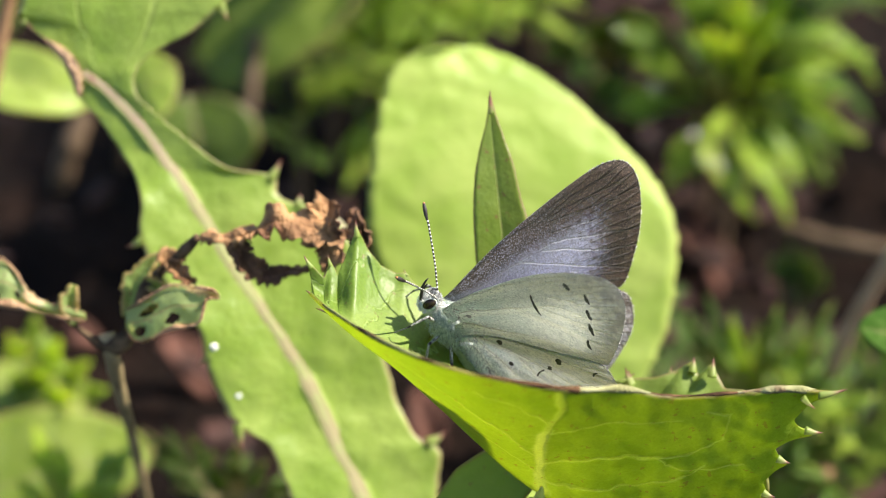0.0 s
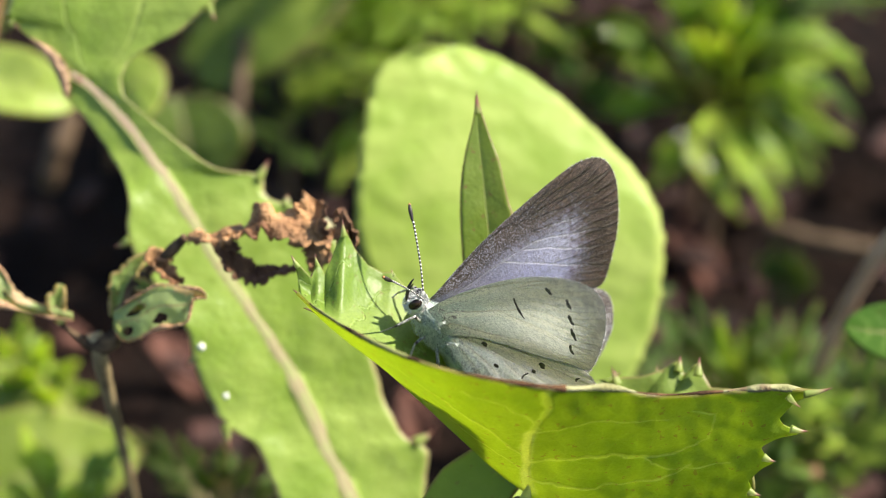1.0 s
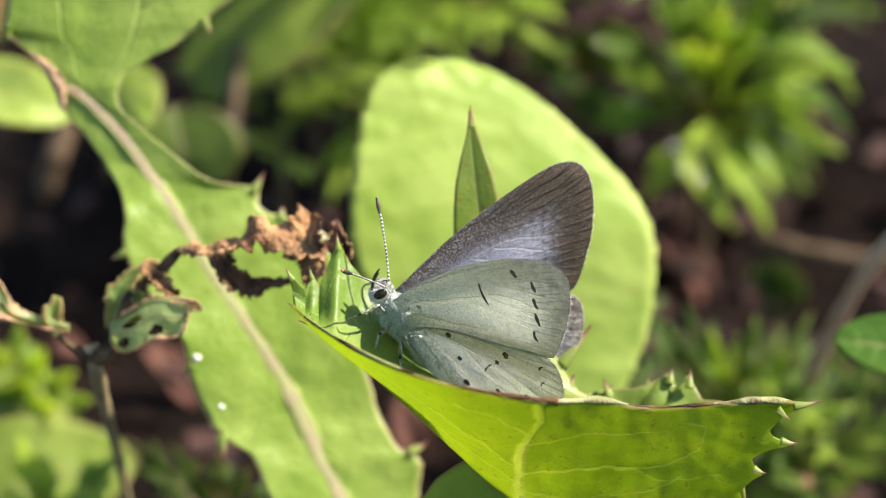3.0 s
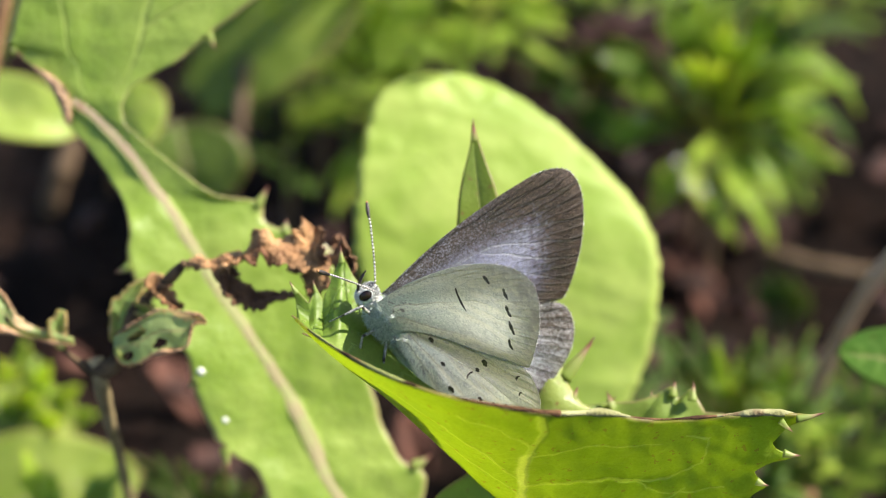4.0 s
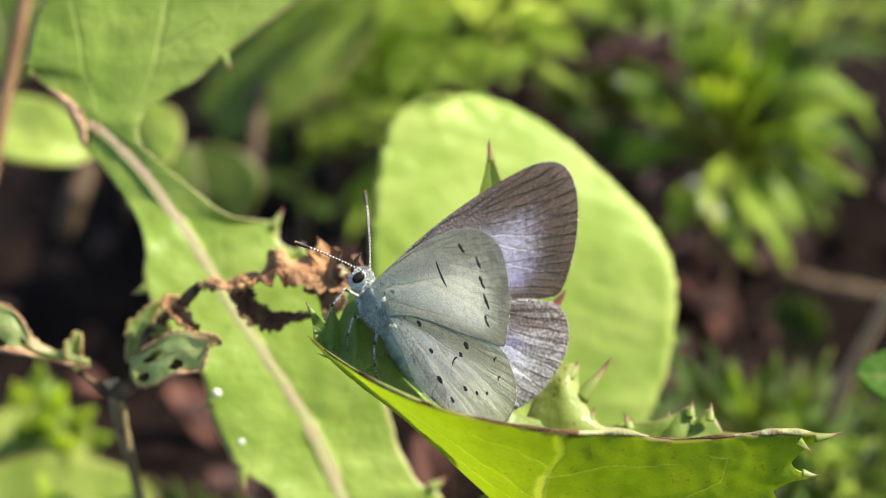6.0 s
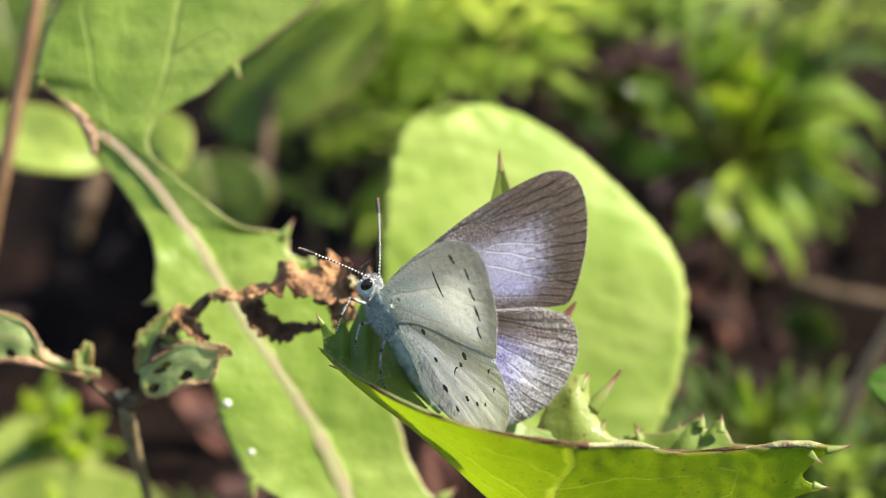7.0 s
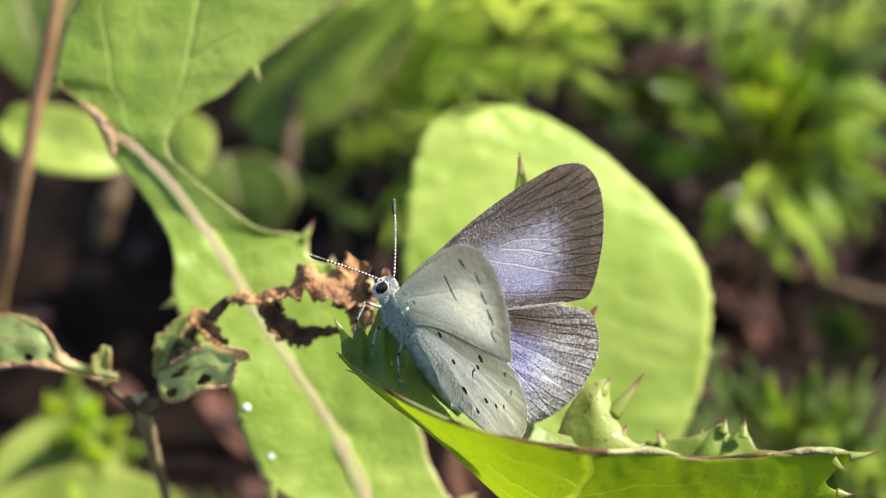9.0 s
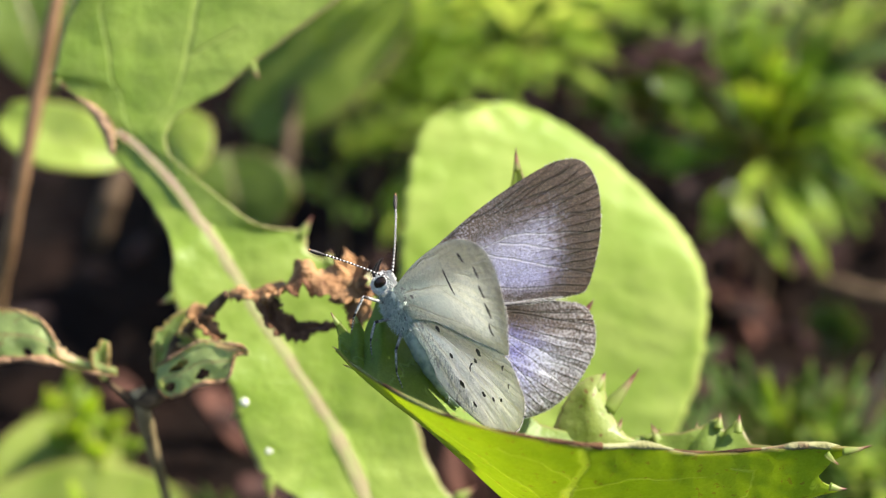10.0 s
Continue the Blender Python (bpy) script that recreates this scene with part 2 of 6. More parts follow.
BROWN = plain_material("dry_leaf", (0.14, 0.060, 0.024), (0.50, 0.285, 0.125), 420, 0.6, 0.8, 0.0010, third=(0.06, 0.03, 0.018))
STALK = plain_material("dry_stalk", (0.22, 0.17, 0.085), (0.38, 0.30, 0.16), 400, 0.6, 0.5)
# straw darkened in its colour for stalks and stems deep among the plants' shade
SHADED_STRAW = plain_material("shaded_straw", (0.07, 0.045, 0.025), (0.14, 0.095, 0.055), 120, 0.7, 0.4)
# darker copy of BROWN: shadow painted into the leaf's turned-away parts
SHADED_BROWN = plain_material("shaded_dry_leaf", (0.07, 0.032, 0.018), (0.24, 0.125, 0.06), 500, 0.6, 0.8, 0.001, third=(0.03, 0.016, 0.011))
DARKSTALK = plain_material("withered_stalk", (0.045, 0.030, 0.018), (0.17, 0.115, 0.065), 900, 0.8, 0.8, spec=0.1)
# the plants' shade on the ground is painted in: near-black instead of plain brown
SHADED_SOIL = plain_material("soil", (0.0045, 0.0026, 0.0019), (0.016, 0.0085, 0.006), 140, 0.95, 0.9, 0.004, spec=0.08, third=(0.006, 0.0034, 0.0027))
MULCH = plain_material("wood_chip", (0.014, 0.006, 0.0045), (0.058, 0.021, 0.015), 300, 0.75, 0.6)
STRAW = plain_material("dry_straw", (0.17, 0.095, 0.045), (0.29, 0.175, 0.09), 120, 0.6, 0.4)
PALESTRAW = plain_material("pale_straw", (0.30, 0.19, 0.11), (0.48, 0.33, 0.21), 120, 0.6, 0.4)
RIB = plain_material("pale_rib", (0.30, 0.38, 0.12), (0.44, 0.50, 0.20), 300, 0.45, 0.3, third=(0.30, 0.24, 0.11))


def clear_rib():
    n = Nodes("clear_rib")
    ob = n.obj()
    col = n.mix(n.step(n.noise(700, 4, 0.6, ob), 0.4, 0.65), (0.40, 0.46, 0.16), (0.56, 0.60, 0.28))
    col = n.mix(n.math("MULTIPLY", n.step(n.noise(500, 3, 0.6, ob), 0.60, 0.68), 0.5), col, (0.28, 0.10, 0.07))
    nor = n.bump(n.noise(1500, 3, 0.6, ob), 0.3, 0.0002)
    return n.set(col, 0.45, 0.4, 0.68, n.mix(0.55, col, (1.0, 1.0, 0.6)), nor)


CLEARRIB = clear_rib()
BURNT = plain_material("burnt_rim", (0.040, 0.022, 0.013), (0.17, 0.095, 0.048), 420, 0.85, 0.7, third=(0.24, 0.27, 0.09), spec=0.08)

PALERIM = plain_material("pale_rim", (0.20, 0.20, 0.085), (0.36, 0.36, 0.19), 420, 0.7, 0.7, 0.0006, third=(0.13, 0.065, 0.04), spec=0.15)


def spine_material(name="spine_tip", stops=None):
    n = Nodes(name)
    uvv, a, s = n.uv()
    col = n.ramp(s, stops or [(0.0, (0.20, 0.29, 0.045)), (0.45, (0.28, 0.33, 0.10)), (0.66, (0.33, 0.24, 0.14)), (0.80, (0.22, 0.06, 0.07)), (1.0, (0.09, 0.016, 0.026))])
    return n.set(col, 0.4, 0.4, 0.45, n.mix(0.4, col, (1.0, 1.0, 0.6)))


SPINE = spine_material()
PURPLE = spine_material("purple_tip", [(0.0, (0.14, 0.20, 0.03)), (0.25, (0.20, 0.20, 0.06)), (0.5, (0.22, 0.06, 0.07)), (0.8, (0.14, 0.022, 0.045)), (1.0, (0.08, 0.014, 0.026))])


def drop_material():
    n = Nodes("water")
    n.bsdf.inputs["Transmission Weight"].default_value = 1.0
    n.bsdf.inputs["IOR"].default_value = 1.33
    n.bsdf.inputs["Roughness"].default_value = 0.2
    return n.mat


WATER = drop_material()
# opaque glossy white that paints the sun's glint on a drop
GLINT_WHITE = plain_material("glint_white", (0.80, 0.80, 0.76), (0.86, 0.86, 0.82), 900, 0.12, 0.05, 0.0001, spec=0.6)


# ---- building tools ----
def part(name, bm, material, parent=None, label="", smooth=True):
    me = bpy.data.meshes.new(name)
    for f in bm.faces:
        f.smooth = smooth
    bm.to_mesh(me)
    bm.free()
    for m in (material if isinstance(material, (list, tuple)) else [material]):
        me.materials.append(m)
    ob = new(name, me)
    if parent is not None:
        ob.parent = parent
    if label:
        ob["label"] = label
    return ob


def empty(name, label, category, group="", kind="", at=None):
    e = new(name)
    e.empty_display_size = 0.003
    if at is not None:
        e.location = at
    return tagged(e, label, category, group, kind)


def spline(points, count):
    """Evenly numbered samples of a smooth curve through the points."""
    P = [np.array(p, float) for p in points]
    n = len(P)
    out = []
    for k in range(count):
        x = k / (count - 1) * (n - 1)
        i = min(int(x), n - 2)
        t = x - i
        a, b, c, d = P[max(i - 1, 0)], P[i], P[i + 1], P[min(i + 2, n - 1)]
        out.append(0.5 * (2 * b + (c - a) * t + (2 * a - 5 * b + 4 * c - d) * t * t + (3 * b - 3 * c + d - a) * t ** 3))
    return out


def even(points, count):
    """Samples at even steps of arc length along a smooth curve through the points."""
    d = np.array(spline(points, count * 6))
    l = np.concatenate([[0], np.cumsum(np.linalg.norm(np.diff(d[:, :3], axis=0), axis=1))])
    x = np.linspace(0, l[-1], count)
    return [np.array([np.interp(v, l, d[:, k]) for k in range(d.shape[1])]) for v in x]


def tube(points, radii, sides=8, world=True, bm=None, count=24, wobble=0.0):
    """A bent, tapered round bar; points in plan millimetres."""
    bm = bm or bmesh.new()
    uv = bm.loops.layers.uv.verify()
    c = [plan(p) if world else Vector(p) * MM for p in even(points, count)]
    rings = []
    side = Vector((0.3, 0.5, 0.8))
    for i, p in enumerate(c):
        t = (c[min(i + 1, count - 1)] - c[max(i - 1, 0)]).normalized()
        e1 = (side - t * side.dot(t)).normalized()
        e2 = t.cross(e1)
        side = e1
        f = i / (count - 1) * (len(radii) - 1)
        k = min(int(f), len(radii) - 2)
        r = (radii[k] + (radii[k + 1] - radii[k]) * (f - k)) * MM
        r *= 1 + wobble * noise.noise(p * 400)
        rings.append([bm.verts.new(p + (e1 * math.cos(2 * math.pi * j / sides) + e2 * math.sin(2 * math.pi * j / sides)) * r) for j in range(sides)])
    for i in range(count - 1):
        for j in range(sides):
            f = bm.faces.new((rings[i][j], rings[i][(j + 1) % sides], rings[i + 1][(j + 1) % sides], rings[i + 1][j]))
            for l, v in zip(f.loops, (i, i, i + 1, i + 1)):
                l[uv].uv = (0.5, v / (count - 1))
    bm.faces.new(rings[0][::-1])
    bm.faces.new(rings[-1])
    return bm


def sheet(grid, uvs, thick, bm=None):
    """A closed thin sheet over a grid of world points, thick millimetres deep."""
    bm = bm or bmesh.new()
    uv = bm.loops.layers.uv.verify()
    R, S = len(grid), len(grid[0])
    G = np.array([[tuple(p) for p in row] for row in grid])
    du = np.gradient(G, axis=0)
    dv = np.gradient(G, axis=1)
    nn = np.cross(du, dv)
    nn /= np.linalg.norm(nn, axis=2, keepdims=True) + 1e-12
    sides = []
    for o in (0.5, -0.5):
        H = G + nn * thick * MM * o
        sides.append([[bm.verts.new(H[i, j]) for j in range(S)] for i in range(R)])
    top, low = sides

    def face(vs, ix):
        f = bm.faces.new(vs)
        for l, (i, j) in zip(f.loops, ix):
            l[uv].uv = uvs[i][j]

    for i in range(R - 1):
        for j in range(S - 1):
            ix = ((i, j), (i + 1, j), (i + 1, j + 1), (i, j + 1))
            face([top[a][b] for a, b in ix], ix)
            face([low[a][b] for a, b in ix[::-1]], ix[::-1])
    ring = [(i, 0) for i in range(R)] + [(R - 1, j) for j in range(1, S)] + [(i, S - 1) for i in range(R - 2, -1, -1)] + [(0, j) for j in range(S - 2, 0, -1)]
    for a, b in zip(ring, ring[1:] + ring[:1]):
        face([top[b[0]][b[1]], top[a[0]][a[1]], low[a[0]][a[1]], low[b[0]][b[1]]], (b, a, a, b))
    return bm


def blade(spine, left, right, *, facing=(0, 0.25, -1), thick=0.25, curl=0.12, ruffle=0.35, rows=120, half=7, keel=0.25, seed=0, world=True, crumple=0.16):
    """A leaf blade: a smooth spine, its half widths (share of the length, millimetres) on both sides, its curl and ruffles."""
    c = even(spine, rows)
    if c[-1][1] > c[0][1] and world and abs(c[-1][1] - c[0][1]) > abs(c[-1][0] - c[0][0]):
        left, right = right, left
    fcs = np.array(facing if hasattr(facing[0], "__len__") else (facing, facing), float)
    grid, uvs = [], []
    for i in range(rows):
        s = i / (rows - 1)
        t = c[min(i + 1, rows - 1)] - c[max(i - 1, 0)]
        t /= np.linalg.norm(t)
        fc = fcs[0] * (1 - s) + fcs[-1] * s
        fc = fc / np.linalg.norm(fc)
        lat = np.cross(t, fc)
        nor = np.cross(lat / np.linalg.norm(lat), t)
        lat /= np.hypot(lat[0], lat[1])
        wl = np.interp(s, [p[0] for p in left], [p[1] for p in left])
        wr = np.interp(s, [p[0] for p in right], [p[1] for p in right])
        row, ur = [], []
        for j in range(-half, half + 1):
            q = j / half
            w = wl if q < 0 else wr
            p = c[i] + lat * q * w
            ru = noise.noise(Vector((p[0] * crumple + seed * 7.1, p[1] * crumple, seed * 3.3))) * ruffle * abs(q) ** 0.7 * (min(1.0, w / 4) if crumple < 0.3 else 1.0)
            fine = noise.noise(Vector((p[0] * 0.7 + seed, p[1] * 0.7, 9.0))) * ruffle * 0.25
            p = p + nor * (curl * w * q * q + keel * abs(q) ** 0.5 + ru + fine)
            row.append(plan(p) if world else Vector(p) * MM)
            ur.append((0.5 + 0.5 * q, s))
        grid.append(row)
        uvs.append(ur)
    return sheet(grid, uvs, thick)


def ribbon(left, mid, right, *, rows=200, half=8, thick=0.25, ruffle=0.4, keel=0.15, dish=0.0, teeth=(0, 0), edge=0.0, seed=0, wave=0.16):
    """A leaf blade between two margins with a rib line: plan points of each from one end to the other, margins slightly uneven or toothed."""
    L, M, R = (np.array(spline(p, rows)) for p in (left, mid, right))
    grid, uvs = [], []
    for i in range(rows):
        s = i / (rows - 1)
        row, ur = [], []
        for j in range(-half, half + 1):
            q = j / half
            e = R[i] if q > 0 else L[i]
            out = e - M[i]
            w = float(np.hypot(out[0], out[1])) + 1e-6
            k = teeth[1] if q > 0 else teeth[0]
            grow = edge * noise.noise(Vector((s * 60, q * 2, seed * 5.0))) + (edge * 1.6 * (((s * k) % 1.0) ** 2 - 0.3) if k else 0.0)
            p = M[i] + out * abs(q) + out / w * grow * abs(q) ** 3 * min(1.0, w)
            ru = noise.noise(Vector((p[0] * wave + seed * 7.1, p[1] * wave, seed * 3.3))) * ruffle * abs(q) ** 0.7 * min(1.0, w / 4)
            fine = noise.noise(Vector((p[0] * 0.6 + seed, p[1] * 0.6, 9.0))) * ruffle * 0.28 * min(1.0, w / 2)
            p = p + np.array((0, 0, -1)) * (dish * w * q * q + keel * abs(q) ** 0.6 * min(1.0, w / 2) + ru + fine)
            row.append(plan(p))
            ur.append((0.5 + 0.5 * q, s))
        grid.append(row)
        uvs.append(ur)
    return sheet(grid, uvs, thick)


def laid(points, bm, lift):
    """The plan points moved along the depth axis onto a blade, lifted off it by so many millimetres."""
    tree = BVHTree.FromBMesh(bm)
    out, last = [], 0.0
    for p in points:
        p = np.array(p, float)
        hit = tree.ray_cast(plan((p[0], p[1], p[2] - 8)), AXES @ Vector((0, 0, 1)), 16 * MM)
        last = hit[3] / MM - 8 - lift if hit[0] is not None else last
        out.append(p + np.array((0, 0, last)))
    return out


def spine_cone(tip, root, r, parent, label="", material=None):
    """A spiny tooth from its root to its sharp tip, slightly hooked."""
    mid = [(a + b) / 2 for a, b in zip(tip, root)]
    mid[1] -= 0.06
    return part("spine", tube([root, mid, tip], [r, r * 0.72, r * 0.34, 0.02], 8, count=14), material or SPINE, parent, label)


# ---- ground ----
def ground():
    bm = bmesh.new()
    xs = np.concatenate([-np.geomspace(2000, 0.26, 26), np.linspace(-0.25, 0.25, 90), np.geomspace(0.26, 2000, 26)])
    ys = np.concatenate([-np.geomspace(2000, 0.13, 26), np.linspace(-0.12, 0.42, 96), np.geomspace(0.43, 2000, 26)])
    vs = []
    for x in xs:
        col = []
        for y in ys:
            near = math.exp(-(x * x + (y - 0.1) ** 2) / 0.16)
            z = (noise.noise(Vector((x * 28, y * 28, 1))) * 0.007 + noise.noise(Vector((x * 95, y * 95, 4))) * 0.0035) * near - 0.012
            col.append(bm.verts.new((x, y, z)))
        vs.append(col)
    for i in range(len(xs) - 1):
        for j in range(len(ys) - 1):
            bm.faces.new((vs[i][j], vs[i + 1][j], vs[i + 1][j + 1], vs[i][j + 1]))
    return tagged(part("ground", bm, SHADED_SOIL), "crumbly brown garden soil, shade of the plants put into its near-black colour", "ground", kind="structure")


def wood_chips():
    rng = random.Random(5)
    bm = bmesh.new()
    for k in range(2300):
        x, y = rng.uniform(-0.13, 0.15), rng.uniform(-0.02, 0.26)
        if x > 0.046 and rng.random() < 0.8:
            continue
        if x < 0.005 and rng.random() < 0.78:
            continue
        a = rng.uniform(0, 6.3)
        m = Matrix.Translation((x, y, rng.uniform(-0.010, -0.004))) @ Euler((rng.uniform(-0.4, 0.4), rng.uniform(-0.4, 0.4), a)).to_matrix().to_4x4()
        l, w, h = rng.uniform(0.0012, 0.0035), rng.uniform(0.0006, 0.0016), rng.uniform(0.0004, 0.001)
        q = [Vector((sx * l * rng.uniform(0.7, 1), sy * w * rng.uniform(0.7, 1), sz * h)) for sz in (-1, 1) for sx, sy in ((-1, -1), (1, -1), (1, 1), (-1, 1))]
        v = [bm.verts.new(m @ p) for p in q]
        for f in ((3, 2, 1, 0), (4, 5, 6, 7), (0, 1, 5, 4), (1, 2, 6, 5), (2, 3, 7, 6), (3, 0, 4, 7)):
            bm.faces.new([v[i] for i in f])
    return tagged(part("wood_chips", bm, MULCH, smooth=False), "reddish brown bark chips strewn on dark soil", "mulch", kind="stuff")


ground()
wood_chips()


LOBE = leaf_material("speckled_lobe", (0.26, 0.32, 0.08), (0.38, 0.43, 0.16), 0.35, ribs=0.0, veins=0.0, specks=0.85, brim=0.9, margin=(0.34, 0.27, 0.15))


# ---- the perch: spiny sowthistle leaf folded like a trough ----
RIM = [(-8.91, -2.98, -0.7), (-7.51, -3.8, -5.4), (-5.11, -5.11, -9.2), (-2.91, -6.08, -12.0), (-0.48, -6.97, -12.8), (2.97, -7.88, -12.6), (7.89, -8.72, -11.3), (11.18, -8.81, -9.5), (14.54, -9.35, -7.9), (18.64, -9.24, -6.8), (21.95, -9.02, -6.4), (24.1, -9.23, -5.5)]
KEEL = [(-8.69, -3.18, -0.2), (-7.27, -4.53, -1.7), (-5.38, -6.12, -2.2), (-3.13, -7.79, -2.5), (-0.52, -10.14, -2.0), (2.48, -12.99, -1.2), (4.39, -14.8, -0.4), (6.13, -16.18, 0.4), (8.67, -17.8, 1.5), (12.98, -18.88, 2.4), (17.91, -18.41, 1.8), (21.71, -16.97, 1.0)]
FAR = [(0, (-9.10, -0.84, 0.5)), (0.05, (-8.09, -1.95, 0.8)), (0.075, (-7.66, -0.84, 1.2)), (0.1, (-7.17, -1.88, 1.4)), (0.125, (-6.61, -0.54, 1.7)), (0.15, (-5.88, 1.38, 1.8)), (0.175, (-5.24, 0.04, 2.2)), (0.215, (-4.33, -1.12, 2.6)), (0.255, (-3.26, -1.67, 3.0)), (0.275, (-2.64, -1.63, 3.2)), (0.3, (-1.79, -2.60, 3.4)), (0.345, (-0.35, -3.47, 3.8)), (0.42, (2.59, -6.23, 4.5)), (0.47, (4.95, -8.41, 5.0)), (0.53, (7.73, -9.11, 5.5)), (0.59, (10.53, -9.46, 6.0)), (0.64, (12.90, -9.14, 6.0)), (0.69, (14.88, -8.99, 6.0)), (0.735, (16.47, -8.47, 6.0)), (0.752, (17.51, -7.85, 5.5)), (0.765, (17.87, -8.94, 5.2)), (0.785, (18.77, -8.01, 4.8)), (0.81, (19.63, -9.75, 4.5)), (0.9, (23.17, -9.75, 1.0)), (1, (24.55, -9.62, -3.0))]


def perch():
    top = empty("sowthistle_leaf", "bright green spiny sowthistle leaf, folded, with a burnt rim", "leaf")
    n, m = 220, 40
    rim, keel = spline(RIM, n), spline(KEEL, n)
    far = [np.array([np.interp(i / (n - 1), [q[0] for q in FAR], [q[1][k] for q in FAR]) for k in range(3)]) for i in range(n)]

    def near(s, r):
        """The near half of the blade, from its keel up to the rim."""
        f = s * (n - 1)
        i = min(int(f), n - 2)
        f -= i
        p = (keel[i] * (1 - f) + keel[i + 1] * f) * (1 - r) + (rim[i] * (1 - f) + rim[i + 1] * f) * r
        bulge = math.sin(math.pi * r) * math.sin(math.pi * min(1, s * 1.15))
        p = p + np.array((0, 0.2, 0.9)) * -bulge * 0.6
        tooth = 0.0
        if s > 0.8:
            tooth = (s - 0.8) ** 2 / 0.04 * np.interp(r, [0, 0.06, 0.18, 0.30, 0.35, 0.40, 0.5, 0.58, 0.63, 0.68, 0.76, 0.9, 1], [0.7, 0, -0.7, -0.2, 0.5, -0.3, -1.0, -0.2, 1.5, 0, -0.7, -0.2, 1.0])
        p = p + np.array((tooth, 0, 0))
        return p + np.array((0, 0, 1)) * (noise.noise(Vector((p[0] * 0.35, p[1] * 0.5, 2))) * 0.22 + noise.noise(Vector((p[0] * 1.1, p[1] * 1.1, 5))) * 0.16 + noise.noise(Vector((p[0] * 2.6, p[1] * 2.6, 8))) * 0.05)

    grid = [[plan(near(i / (n - 1), j / (m - 1))) for j in range(m)] for i in range(n)]
    uvs = [[(0.5 + 0.49 * j / (m - 1), i / (n - 1)) for j in range(m)] for i in range(n)]
    part("near_blade", sheet(grid, uvs, 0.22), PERCH, top, "translucent yellow-green underside with veins")
    grid, uvs = [], []
    for i in range(n):
        s = i / (n - 1)
        row, ur = [], []
        for j in range(m):
            r = j / (m - 1)
            r0 = r * (1 - 0.92 * max(0.0, (s - 0.84) / 0.16) ** 1.3)
            p = keel[i] * (1 - r0) + far[i] * r0 + np.array((0, 0, 0.25))
            p = p + np.array((0, -0.5, 0.9)) * math.sin(math.pi * r) * 0.7
            p = p + np.array((0, 0, 1)) * (noise.noise(Vector((p[0] * 0.4, p[1] * 0.4, 7))) * 0.5)
            row.append(plan(p))
            ur.append((0.5 - 0.49 * r, s))
        grid.append(row)
        uvs.append(ur)
    part("far_blade", sheet(grid, uvs, 0.22), GREEN, top, "pale green upper face")
    for a, b, radii, mat, name, label in (
            (0.08, 0.56, [0.05, 0.09, 0.08, 0.12, 0.09, 0.13, 0.22], BURNT, "burnt_rim", "thin dark brown withered edge"),
            (0.54, 0.70, [0.07, 0.14, 0.12, 0.18, 0.15, 0.1], PALERIM, "dry_rim", "pale dry edge"),
            (0.69, 0.83, [0.08, 0.17, 0.1, 0.14, 0.09], BURNT, "burnt_rim", "thin dark brown withered edge"),
            (0.82, 1.0, [0.08, 0.15, 0.19, 0.14, 0.22, 0.1], PALERIM, "dry_rim", "pale dry edge")):
        part(name, tube([p + np.array((0, 0.05, 0)) for p in rim[int(a * 219):int(b * 219) + 1:3]], radii, 7, count=90, wobble=1.3), mat, top, label)

    def vein(name, path, radii, count, label=""):
        pts = [near(q[0], q[1]) + np.array((0, 0, -0.1)) for q in even([(*p, 0) for p in path], count)]
        return part(name, tube(pts, radii, 8, count=count * 2), CLEARRIB, top, label)

    vein("midrib", [(0.675, -0.16), (0.665, -0.06), (0.655, 0.0), (0.645, 0.06)], [0.55, 0.5, 0.36, 0.1], 14, "pale midrib")
    for tip, root, r in (
            ((-9.36, -0.42, 0.3), (-8.88, -1.26, 0.5), 0.2), ((-7.80, -0.34, 1.0), (-7.61, -1.19, 1.1), 0.16), ((-5.95, 2.00, 1.6), (-5.84, 0.81, 1.7), 0.22), ((-2.68, -1.40, 3.2), (-2.41, -1.90, 3.2), 0.12), ((-9.26, -2.78, 0.6), (-8.30, -3.27, 0.4), 0.2), ((-8.47, -3.97, -0.6), (-7.23, -4.21, -1.2), 0.2), ((26.09, -9.04, -5.6), (24.20, -9.44, -5.6), 0.3), ((24.71, -11.95, -4.4), (23.57, -11.80, -4.4), 0.3), ((22.88, -14.10, -2.8), (22.05, -13.82, -2.6), 0.3), ((22.16, -16.54, -1.0), (21.36, -16.27, -0.8), 0.3), ((23.96, -10.29, -5.9), (23.11, -9.55, -6.0), 0.25), ((17.55, -7.50, 5.5), (17.38, -8.63, 5.4), 0.35), ((18.80, -7.58, 4.8), (18.66, -8.90, 4.6), 0.35), ((15.99, -8.19, 6.0), (15.87, -8.99, 6.0), 0.2), ((12.98, -8.47, 6.0), (13.22, -9.54, 6.0), 0.3), ((11.95, -4.42, 6.00), (9.67, -7.37, 5.90), 0.62), ((9.57, -4.69, 6.00), (8.89, -5.91, 5.90), 0.5), ((10.71, -7.91, 5.60), (10.11, -9.25, 5.60), 0.45), ((12.72, -8.23, 5.60), (13.12, -9.78, 5.80), 0.28), ((13.43, -8.67, 5.70), (12.32, -9.34, 5.70), 0.22)):
        spine_cone(tip, root, r, top, "purple-tipped spine")
    spine_cone((8.80, 0.42, 6.50), (6.47, -2.75, 6.40), 0.9, top, "red-purple pointed tip", PURPLE)
